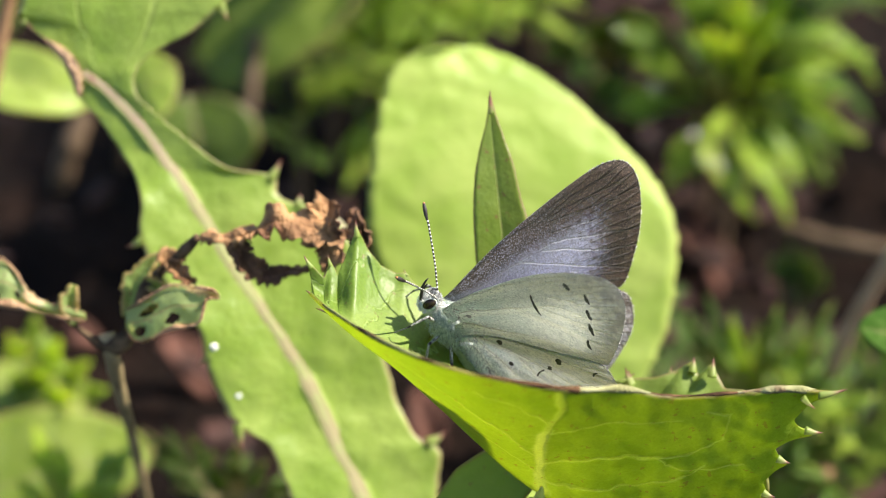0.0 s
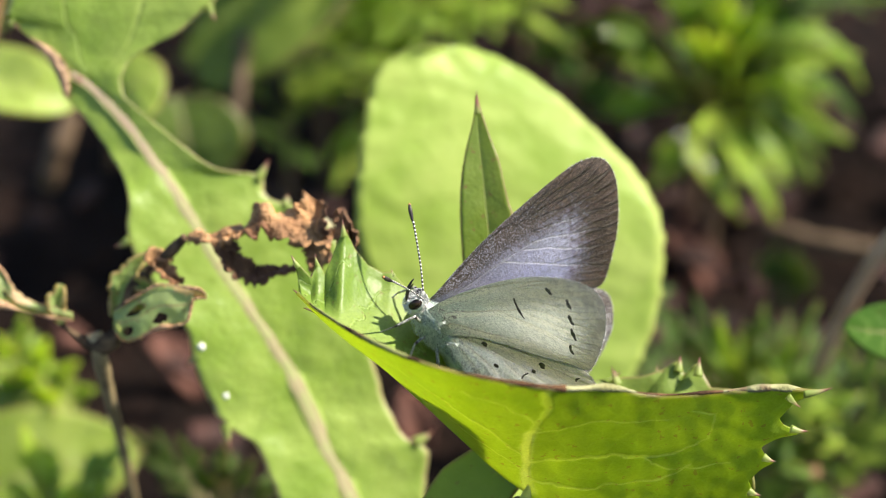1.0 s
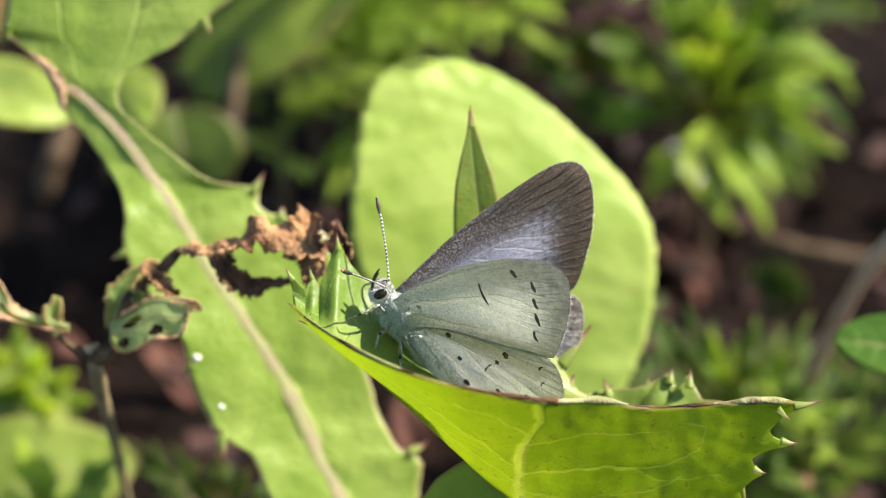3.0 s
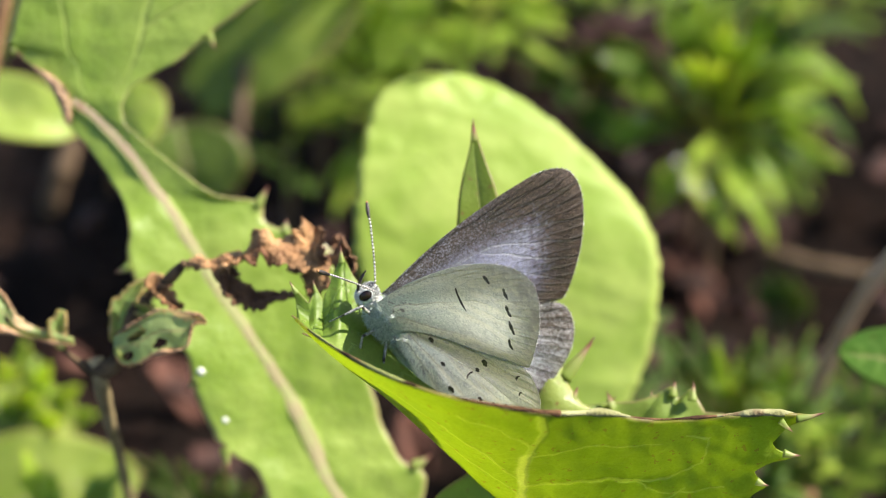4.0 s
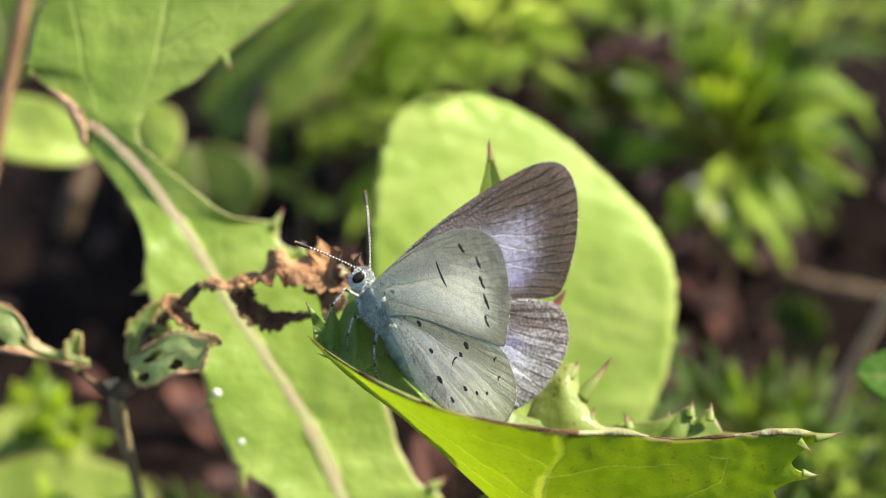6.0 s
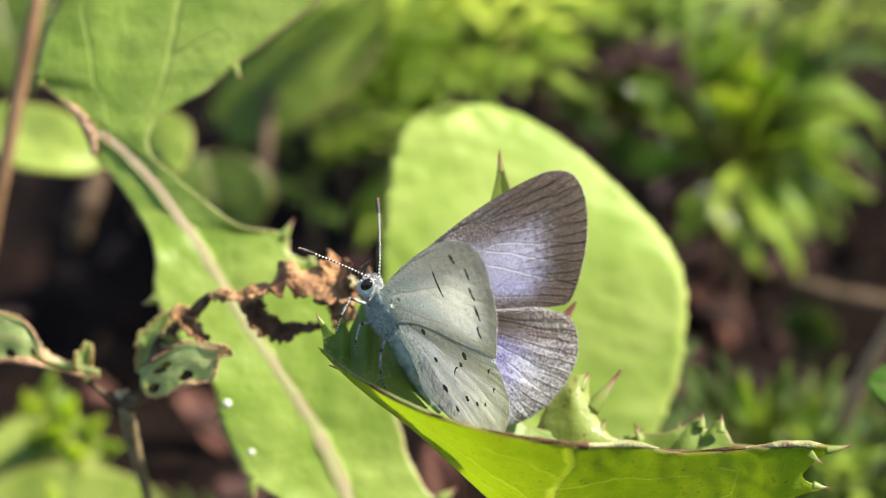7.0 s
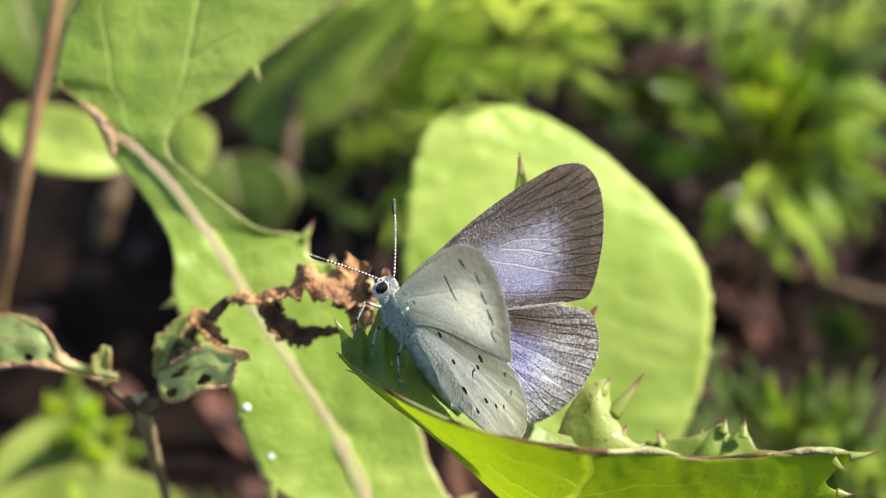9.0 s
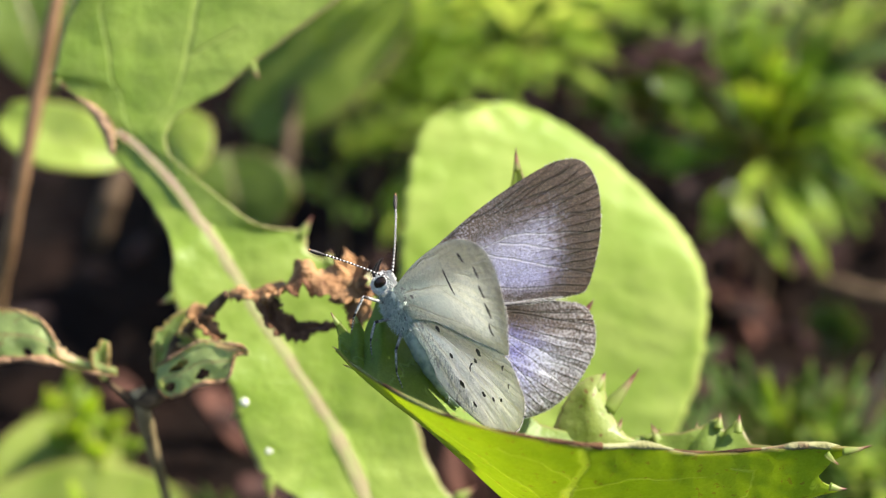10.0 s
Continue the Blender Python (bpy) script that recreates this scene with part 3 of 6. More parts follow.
    # the spiny lobe that stands up behind the fold
    part("lobe", ribbon([(5.44, -11.08, 6.60), (5.85, -9.10, 6.60), (6.53, -7.24, 6.50), (7.56, -5.80, 6.30), (8.59, -5.09, 6.20), (9.30, -4.97, 6.20)], [(8.94, -10.79, 5.20), (8.82, -9.21, 5.00), (8.51, -7.83, 5.00), (8.38, -6.55, 5.20), (8.92, -5.62, 5.70), (9.38, -5.01, 6.10)], [(12.76, -11.09, 6.40), (11.89, -9.81, 6.30), (10.86, -9.17, 6.20), (9.92, -7.78, 6.20), (9.45, -6.32, 6.20), (9.50, -5.01, 6.20)], rows=70, half=10, thick=0.3, ruffle=0.4, keel=0.45, edge=0.14, seed=52, wave=0.4), LOBE, top, "pale speckled lobe")
    low = [(0.63, -20.40, 5.0), (3.37, -17.21, 4.6), (5.71, -15.21, 4.2), (7.85, -14.02, 4.0)]
    part("lower_lobe", blade(low, [(0, 2.5), (0.4, 2.2), (0.8, 1.2), (1, 0.6)], [(0, 2.5), (0.4, 3.0), (0.8, 2.2), (1, 1)], rows=40, half=5, curl=0.2, seed=3), PERCH_PLAIN, top)
    part("stalk", tube([(6.21, -17.50, 2.2), (5.78, -20.54, 6.0), (5.35, -30.37, 30.0), (4.43, -47.16, 75.0)], [0.8, 1.1, 1.5, 1.8], 10, count=30), RIB, top, "pale green leaf stalk")
    return top


perch()


YOUNG_LEFT = [(3.08, -9.43, 5.5), (2.6, -3.91, 5.5), (2.25, 0.04, 5.5), (2.13, 2.8, 5.5), (2.25, 5.17, 5.5), (2.6, 7.14, 5.5), (3.04, 8.92, 5.5), (3.23, 10.61, 5.5)]
YOUNG_MID = [(3.39, -9.43, 5.5), (3.79, -3.91, 5.5), (4.14, 0.04, 5.5), (3.94, 2.8, 5.5), (3.71, 5.17, 5.5), (3.51, 7.14, 5.5), (3.35, 8.92, 5.5), (3.27, 10.69, 5.5)]
YOUNG_RIGHT = [(3.71, -9.43, 5.5), (5.56, -3.91, 5.5), (6.07, 0.83, 5.5), (5.4, 3.67, 5.5), (4.89, 5.96, 5.5), (4.26, 7.73, 5.5), (3.71, 9.31, 5.5), (3.33, 10.61, 5.5)]


def upright_leaf():
    top = empty("young_leaf", "narrow upright young leaf with a purple pointed tip", "leaf")
    part("blade", ribbon(YOUNG_LEFT, YOUNG_MID, YOUNG_RIGHT, rows=110, half=7, keel=0.3, dish=0.06, ruffle=0.25, edge=0.06, seed=4), UPRIGHT, top)
    tip = YOUNG_MID[-1]
    spine_cone((tip[0] + 0.0, tip[1] + 0.35, 5.0), (tip[0] + 0.06, tip[1] - 1.3, 5.0), 0.24, top, "purple-tipped spine", PURPLE)
    return top


upright_leaf()


BROAD_LEFT = [(6.2, -24.57, 34.6), (5.46, -20.66, 33.6), (4.02, -14.93, 32.6), (0.28, -9.26, 31.6), (-4.36, -3.66, 31.1), (-6.07, 1.9, 30.8), (-5.93, 6.53, 30.8), (-5.43, 10.26, 31.2), (-4.84, 13.07, 31.6), (-3.92, 15.11, 32.0), (-2.15, 16.31, 32.4), (0.19, 16.89, 32.6)]
BROAD_MID = [(7.92, -24.76, 36.0), (7.97, -20.83, 35.0), (8.21, -15.05, 34.0), (7.79, -9.33, 33.0), (6.83, -3.69, 32.5), (5.42, 1.91, 32.2), (4.02, 7.05, 32.2), (2.85, 10.81, 32.6), (2.16, 13.18, 33.0), (1.79, 14.9, 33.4), (1.41, 16.07, 33.8), (1.32, 16.94, 34.0)]
BROAD_RIGHT = [(10.87, -24.96, 37.4), (12.72, -20.52, 36.4), (15.26, -14.69, 35.4), (17.4, -9.88, 34.4), (18.86, -6.08, 33.9), (19.44, -1.36, 33.6), (19.34, 1.93, 33.6), (18.02, 5.24, 34.0), (15.51, 8.27, 34.4), (10.71, 12.84, 34.8), (6.46, 15.72, 35.2), (3.14, 16.98, 35.4)]


def round_leaf():
    top = empty("broad_leaf", "broad pale green rounded leaf with a finely toothed edge", "leaf")
    part("blade", ribbon(BROAD_LEFT, BROAD_MID, BROAD_RIGHT, thick=0.1, rows=220, half=14, keel=0.25, dish=-0.02, ruffle=0.55, edge=0.16, teeth=(13, 17), seed=11, wave=0.12), BROAD, top)
    part("stalk", tube([(7.9, -24.0, 35.9), (9.5, -30.0, 48.0), (13.0, -38.0, 90.0)], [0.8, 1.0, 1.2], 8), RIB, top, "pale stalk")
    return top


round_leaf()


LONG_LEFT = [(-28.37, 32.74, 15.2), (-29.38, 27.68, 15.6), (-29.84, 23.92, 16.2), (-31.08, 21.56, 16.8), (-32.06, 18.08, 17.6), (-32.06, 17.32, 18.2), (-29.65, 15.36, 18.8), (-27.91, 12.91, 19.3), (-27.88, 11.65, 19.7), (-26.4, 9.93, 19.9), (-24.64, 7.4, 19.7), (-23.45, 5.43, 19.0), (-22.86, 3.47, 17.9), (-22.97, 1.24, 17.8), (-22.2, -0.9, 17.8), (-20.72, -3.04, 17.9), (-18.6, -5.96, 18.1), (-18.04, -8.55, 18.4), (-17.3, -10.71, 18.7), (-16.34, -12.67, 19.0), (-14.98, -13.98, 19.2), (-13.35, -15.08, 19.4), (-12.2, -17.7, 19.6), (-11.13, -20.32, 19.8), (-9.5, -24.25, 20.0)]
LONG_MID = [(-19.2, 33.04, 17.0), (-21.86, 27.94, 17.4), (-24.3, 24.12, 17.8), (-25.45, 20.71, 18.2), (-26.17, 17.5, 18.6), (-26.35, 16.01, 18.9), (-26.56, 14.5, 19.1), (-26.29, 13.21, 19.3), (-26.12, 12.71, 19.5), (-24.62, 11.38, 19.6), (-22.56, 9.03, 19.4), (-21.06, 6.73, 19.2), (-20.1, 5.13, 19.1), (-18.72, 3.06, 19.1), (-17.44, 0.91, 19.2), (-15.73, -1.9, 19.4), (-13.47, -5.15, 19.7), (-12.32, -6.9, 20.0), (-11.04, -9.0, 20.3), (-9.84, -11.28, 20.6), (-8.76, -13.69, 20.8), (-7.81, -15.89, 21.0), (-6.6, -18.31, 21.2), (-5.64, -20.52, 21.4), (-4.12, -24.49, 21.6)]
LONG_RIGHT = [(-1.15, 34.14, 18.8), (-5.53, 28.13, 19.2), (-9.91, 23.82, 19.4), (-13.78, 20.9, 19.6), (-16.62, 18.81, 19.6), (-19.34, 16.56, 19.6), (-22.15, 15.07, 19.4), (-23.45, 13.63, 19.3), (-23.49, 11.92, 19.3), (-22.54, 10.84, 19.3), (-20.23, 8.97, 19.1), (-16.59, 6.27, 19.4), (-13.12, 5.61, 20.3), (-12.52, 3.96, 20.4), (-9.75, 3.09, 20.6), (-7.5, 1.7, 20.9), (-5.64, -3.45, 21.3), (-4.78, -7.4, 21.6), (-3.99, -10.05, 21.9), (-3.56, -11.83, 22.2), (-1.94, -14.71, 22.4), (-0.18, -15.74, 22.6), (-0.35, -17.83, 22.8), (-0.62, -20.73, 23.0), (-1.28, -24.73, 23.2)]
LONG_SPINES = [((-23.94, 0.13, 17.7), (-22.75, 0.68, 17.7)), ((-18.63, -8.88, 18.3), (-17.68, -8.03, 18.3)), ((-15.34, -15.34, 18.9), (-15.6, -13.4, 18.9)), ((-12.38, 6.91, 20.2), (-13.29, 5.34, 20.2)), ((-10.96, 4.26, 20.4), (-11.13, 3.31, 20.4)), ((0.31, -14.17, 22.3), (-1.14, -15.14, 22.3)), ((-16.39, 17.44, 19.4), (-17.0, 18.62, 19.4)), ((-31.95, 17.29, 17.5), (-31.52, 17.11, 17.5))]


def long_leaf():
    top = empty("lobed_leaf", "long lobed sowthistle leaf with pale purple midrib and spiny edge", "leaf")
    bm = ribbon(LONG_LEFT, LONG_MID, LONG_RIGHT, thick=0.12, rows=380, half=12, keel=0.12, ruffle=0.45, edge=0.14, seed=21)
    rag = laid([(-31.61, 17.16, 15.5), (-30.65, 16.26, 16.0), (-29.56, 15.41, 17.0), (-28.67, 14.54, 18.0), (-28.04, 13.38, 18.6), (-27.79, 11.64, 18.7)], bm, 0.3)
    line = laid(even([(-27.45, 13.56, 18.70), (-26.79, 13.13, 18.90), (-26.04, 12.62, 19.10)] + LONG_MID[9:], 160), bm, 0.0)
    part("blade", bm, LOBED, top)
    part("burnt_margin", tube(rag, [0.12, 0.24, 0.36, 0.45, 0.3, 0.1], 10, count=80, wobble=1.5), SCORCHED, top, "brown withered margin")
    grid, uvs = [], []
    for i, c in enumerate(line):
        f = i / 159
        t = line[min(i + 2, 159)] - line[max(i - 2, 0)]
        side = np.array((-t[1], t[0], 0)) / np.hypot(t[0], t[1])
        w = np.interp(f, [0, 0.08, 0.3, 0.6, 1], [0.5, 0.70, 0.62, 0.66, 0.8]) * (1 + 0.12 * noise.noise(Vector((f * 30, 2, 3))))
        grid.append([plan(c + side * w * q / 5 + np.array((0, 0, -0.07 * (1 - (q / 5) ** 2) ** 2 + 0.03 + 0.25 * w * q / 5 * side[0]))) for q in range(-5, 6)])
        uvs.append([(0.5 + q / 10, f) for q in range(-5, 6)])
    part("midrib", sheet(grid, uvs, 0.1), LRIB, top, "pale mauve midrib")
    for tip, root in LONG_SPINES:
        spine_cone(tip, root, 0.42 if root[1] > -12 else 0.5, top, "pale purple spine")
    return top


def soft_rib():
    """Pale rib, mauve and beige along its back, fading into the green of the blade at its sides."""
    n = Nodes("mauve_rib")
    uvv, a, s = n.uv()
    ob = n.obj()
    side = n.math("MULTIPLY", n.math("ABSOLUTE", n.math("SUBTRACT", a, 0.5)), 2.0)
    back = n.mix(n.step(n.noise(500, 4, 0.6, ob), 0.4, 0.62), (0.35, 0.315, 0.165), (0.33, 0.36, 0.145))
    back = n.mix(n.math("MULTIPLY", n.math("SUBTRACT", 1.0, n.step(s, 0.12, 0.34)), 0.55), back, (0.34, 0.23, 0.19))
    back = n.mix(n.math("MULTIPLY", n.step(n.noise(330, 3, 0.5, ob), 0.62, 0.68), 0.6), back, (0.20, 0.07, 0.06))
    groove = n.math("MULTIPLY", n.math("SUBTRACT", 1.0, n.step(n.math("ABSOLUTE", n.math("SUBTRACT", n.math("ADD", side, n.math("MULTIPLY", n.math("SUBTRACT", n.noise(260, 3, 0.6, ob), 0.5), 0.3)), 0.45)), 0.05, 0.22)), 0.6)
    back = n.mix(groove, back, (0.26, 0.175, 0.115))
    col = n.mix(n.step(n.math("ADD", side, n.math("MULTIPLY", n.math("SUBTRACT", n.noise(420, 3, 0.6, ob), 0.5), 0.4)), 0.55, 0.92), back, (0.235, 0.325, 0.055))
    nor = n.bump(n.noise(1400, 3, 0.6, ob), 0.3, 0.0002)
    return n.set(col, 0.55, 0.25, 0.15, n.mix(0.4, col, (0.9, 0.95, 0.5)), nor)


LRIB = soft_rib()
LOBE_VEINS = (((0.50, 0.29), (0.44, 0.21)), ((0.44, 0.21), (0.335, 0.146)), ((0.335, 0.146), (0.18, 0.10)), ((0.18, 0.10), (0.14, 0.02)), ((0.80, 0.29), (0.83, 0.25)), ((0.83, 0.25), (0.75, 0.208)), ((0.75, 0.208), (0.69, 0.146)), ((0.69, 0.146), (0.62, 0.083)), ((0.62, 0.083), (0.58, 0.0)), ((0.70, 0.15), (0.80, 0.12)))
LOBED = leaf_material("lobed_blade", (0.185, 0.28, 0.034), (0.28, 0.37, 0.072), 0.30, rough=0.44, spec=0.45, ribs=0.0, veins=0.0, specks=0.12, brim=0.966, margin=(0.31, 0.23, 0.14), net=0.05, lines=LOBE_VEINS)
SCORCHED = plain_material("scorched_margin", (0.20, 0.11, 0.06), (0.50, 0.33, 0.19), 330, 0.6, 0.8, 0.001, third=(0.035, 0.022, 0.015))
long_leaf()


def ragged(w, k, a, seed):
    """Half widths eaten away at random."""
    rng = random.Random(seed)
    return [(i / k, max(0.05, np.interp(i / k, [p[0] for p in w], [p[1] for p in w]) * (1 - a * rng.random() ** 1.5))) for i in range(k + 1)]


def dry_leaf():
    top = empty("dry_leaf", "shrivelled brown dead leaf with a ragged eaten edge", "dead leaf")
    sp = [(-17.33, 1.05, 9.0), (-14.66, 0.64, 8.5), (-12.16, 1.64, 7.5), (-9.76, 1.64, 7.5), (-7.36, 0.84, 7.5), (-5.78, 1.85, 8.0)]
    part("upper_strip", blade(sp, ragged([(0, 0.4), (0.2, 0.9), (0.5, 1.1), (0.8, 1.3), (1, 0.5)], 46, 0.8, 1), ragged([(0, 0.4), (0.25, 1.5), (0.5, 1.4), (0.8, 1.8), (1, 0.4)], 46, 0.6, 2), facing=(0.2, 0.5, -1), curl=-0.5, ruffle=2.2, rows=120, half=9, seed=31, thick=0.2, crumple=0.55), BROWN, top)
    sp = [(-7.41, 1.65, 8.5), (-9.02, 0.04, 8.5), (-7.84, -1.17, 9.0), (-5.82, 2.06, 9.0)]
    part("curl", blade([(-8.04, 3.27, 9.0), (-8.40, 1.65, 8.2), (-8.00, 0.04, 8.2), (-7.76, -1.09, 9.0)], ragged([(0, 0.6), (0.5, 1.6), (1, 0.3)], 30, 0.5, 5), ragged([(0, 0.8), (0.4, 2.0), (0.8, 1.2), (1, 0.3)], 30, 0.5, 6), facing=(-0.4, 0.3, -1), curl=0.8, ruffle=1.9, rows=70, half=9, seed=33, thick=0.2, crumple=0.55), BROWN, top)
    part("shadowed_end", blade([(-6.69, 2.78, 8.6), (-5.79, 1.65, 8.2), (-5.39, 0.44, 8.4), (-5.81, -0.44, 8.8)], ragged([(0, 0.4), (0.5, 1.0), (1, 0.3)], 24, 0.5, 9), ragged([(0, 0.4), (0.5, 0.8), (1, 0.2)], 24, 0.5, 10), facing=(-0.5, 0.1, -1), curl=0.7, ruffle=1.4, rows=40, half=7, seed=36, thick=0.2, crumple=0.55), SHADED_BROWN, top, "curled end, its shadow put into a darker brown")
    part("lower_strip", blade([(-14.50, 0.65, 9.0), (-13.98, -1.17, 9.0), (-12.68, -2.06, 9.0), (-10.87, -1.58, 9.0), (-9.37, -1.33, 9.0)], ragged([(0, 0.8), (0.4, 0.9), (1, 0.25)], 40, 0.8, 7), ragged([(0, 0.8), (0.4, 1.0), (1, 0.25)], 40, 0.7, 8), facing=(0, 0.4, -1), curl=0.5, ruffle=0.9, rows=60, half=4, seed=35, thick=0.2, crumple=0.55), SHADED_BROWN, top)
    part("stalk", tube([(-22.58, -4.90, 12.0), (-21.19, -2.42, 11.5), (-19.34, -0.78, 10.5), (-17.53, 0.85, 9.0)], [0.32, 0.42, 0.3, 0.4], 9, count=50, wobble=1.3), DARKSTALK, top, "dark shrivelled stalk")
    return top


dry_leaf()


def eaten_leaf(up, low, holes, seed, parent, rims):
    """A small leaf gnawed through in places, with a curled dry rim."""
    mid = [tuple((np.array(a) + np.array(b)) / 2 + np.array((0, 0, -0.35))) for a, b in zip(up, low)]
    bm = ribbon(up, mid, low, rows=150, half=14, thick=0.14, ruffle=0.9, keel=0.2, edge=0.38, seed=seed, wave=0.5)
    uv = bm.loops.layers.uv.verify()

    def gone(f):
        a = sum(l[uv].uv.x for l in f.loops) / len(f.loops) * 2 - 1
        b = sum(l[uv].uv.y for l in f.loops) / len(f.loops)
        return any(((b - h[0]) / h[2]) ** 2 + ((a - h[1]) / h[3]) ** 2 < 1 + 0.5 * noise.noise(Vector((a * 6, b * 14, seed))) for h in holes)

    bmesh.ops.delete(bm, geom=[f for f in bm.faces if gone(f)], context="FACES")
    blade_part = part("leaf", bm, WITHERED, parent, "eaten green leaf with brown edge")
    for r, line in zip(rims, (up, low)):
        part("rim", tube([np.array(p) + np.array((0, 0, -0.5)) for p in line], [r * f for f in (0.5, 1.0, 0.6, 1.3, 0.5, 1.1, 0.4)], 7, count=90, wobble=1.4), TANRIM, blade_part, "curled tan rim")
    return blade_part


TANRIM = plain_material("tan_rim", (0.22, 0.115, 0.055), (0.52, 0.34, 0.19), 450, 0.6, 0.8, 0.0008, third=(0.10, 0.05, 0.028))


def withered_stem():
    top = empty("withered_plant", "withered stem with small eaten green-brown leaves", "plant")
    part("stem", tube([(-24.72, -6.18, 13.0), (-24.39, -7.43, 13.0), (-24.66, -10.73, 19.0), (-24.87, -15.90, 28.0), (-25.47, -22.40, 40.0), (-29.52, -37.76, 85.0)], [0.6, 0.42, 0.38, 0.42, 0.5, 0.6], 10, count=50, wobble=0.25), STALK, top, "brown woody stem")
    part("knot", tube([(-27.13, -5.56, 13.0), (-25.68, -6.60, 13.0), (-24.43, -7.09, 13.0), (-23.19, -6.60, 13.0), (-22.49, -4.92, 12.5)], [0.3, 0.45, 0.75, 0.5, 0.35], 9, count=40, wobble=1.5), DARKSTALK, top, "dark shrivelled knot")
    up, low = [(-22.81, -4.37, 10.50), (-22.12, -4.03, 10.00), (-21.05, -3.41, 9.60), (-19.98, -2.79, 9.20), (-19.15, -2.50, 9.00), (-18.11, -2.62, 8.80), (-17.28, -2.74, 8.60), (-16.87, -2.82, 8.50), (-16.35, -2.90, 8.50), (-15.90, -3.34, 8.50)], [(-22.81, -5.88, 10.50), (-22.12, -6.59, 10.00), (-21.05, -6.53, 9.60), (-19.98, -5.95, 9.20), (-19.15, -5.61, 9.00), (-18.11, -5.49, 8.80), (-17.28, -5.12, 8.60), (-16.87, -3.70, 8.50), (-16.35, -3.50, 8.50), (-15.90, -3.54, 8.50)]
    eaten_leaf(up, low, ((0.42, 0.55, 0.07, 0.24), (0.22, -0.35, 0.08, 0.2), (0.15, 0.5, 0.05, 0.25)), 41, top, (0.10, 0.13))
    up, low = [(-36.89, 0.40, 12.00), (-34.81, -0.15, 12.00), (-33.14, -0.36, 12.00), (-31.88, -0.86, 12.00), (-31.11, -1.70, 12.30), (-30.28, -3.03, 12.30), (-29.12, -3.88, 12.80), (-27.66, -4.22, 12.80), (-26.19, -4.72, 12.80)], [(-36.88, -4.49, 12.00), (-34.80, -4.09, 12.00), (-33.13, -3.97, 12.00), (-31.88, -3.97, 12.00), (-31.11, -4.11, 12.30), (-30.27, -4.36, 12.30), (-29.12, -4.71, 12.80), (-27.66, -5.05, 12.80), (-26.19, -5.22, 12.80)]
    eaten_leaf(up, low, ((0.52, 0.3, 0.035, 0.25), (0.3, 0.7, 0.04, 0.2)), 44, top, (0.05, 0.24))
    part("leaf", blade([(-23.11, -4.92, 12.5), (-22.82, -2.85, 12.5), (-21.58, -1.20, 12.5), (-20.42, -0.37, 12.5)], ragged([(0, 0.4), (0.5, 0.9), (1, 0.2)], 30, 0.5, 15), ragged([(0, 0.6), (0.5, 1.2), (1, 0.2)], 30, 0.5, 16), facing=(0.1, 0.3, -1), curl=0.4, ruffle=0.9, rows=40, half=4, seed=43), WITHERED, top)
    part("leaf", blade([(-27.13, -5.56, 13.0), (-27.54, -4.11, 13.0), (-27.05, -2.65, 13.0)], ragged([(0, 0.3), (0.6, 0.8), (1, 0.3)], 24, 0.5, 21), ragged([(0, 0.3), (0.6, 0.9), (1, 0.3)], 24, 0.5, 22), facing=(0.3, 0.3, -1), curl=0.6, ruffle=0.9, rows=30, half=4, seed=46), WITHERED, top)
    for k, (a, b, c) in enumerate((((-21.45, -2.63, 11.6), (-20.22, -3.23, 11.0), (-19.27, -4.37, 10.6)), ((-20.46, -1.60, 11.2), (-19.79, -0.57, 10.8), (-18.51, -0.86, 10.4)), ((-22.09, -4.29, 12.0), (-20.89, -4.06, 11.4), (-20.43, -5.28, 11.0)), ((-19.58, -0.86, 10.8), (-18.81, -2.00, 10.2), (-17.73, -2.40, 10.0)))):
        part("leaf", blade([a, b, c], ragged([(0, 0.3), (0.5, 0.9), (1, 0.3)], 20, 0.6, 60 + k), ragged([(0, 0.3), (0.5, 0.8), (1, 0.2)], 20, 0.6, 70 + k), facing=(0.3, 0.2, -1), curl=0.7, ruffle=1.2, rows=30, half=5, seed=80 + k, thick=0.2, crumple=0.5), (WITHERED, BROWN)[k % 2], top)
    return top


withered_stem()


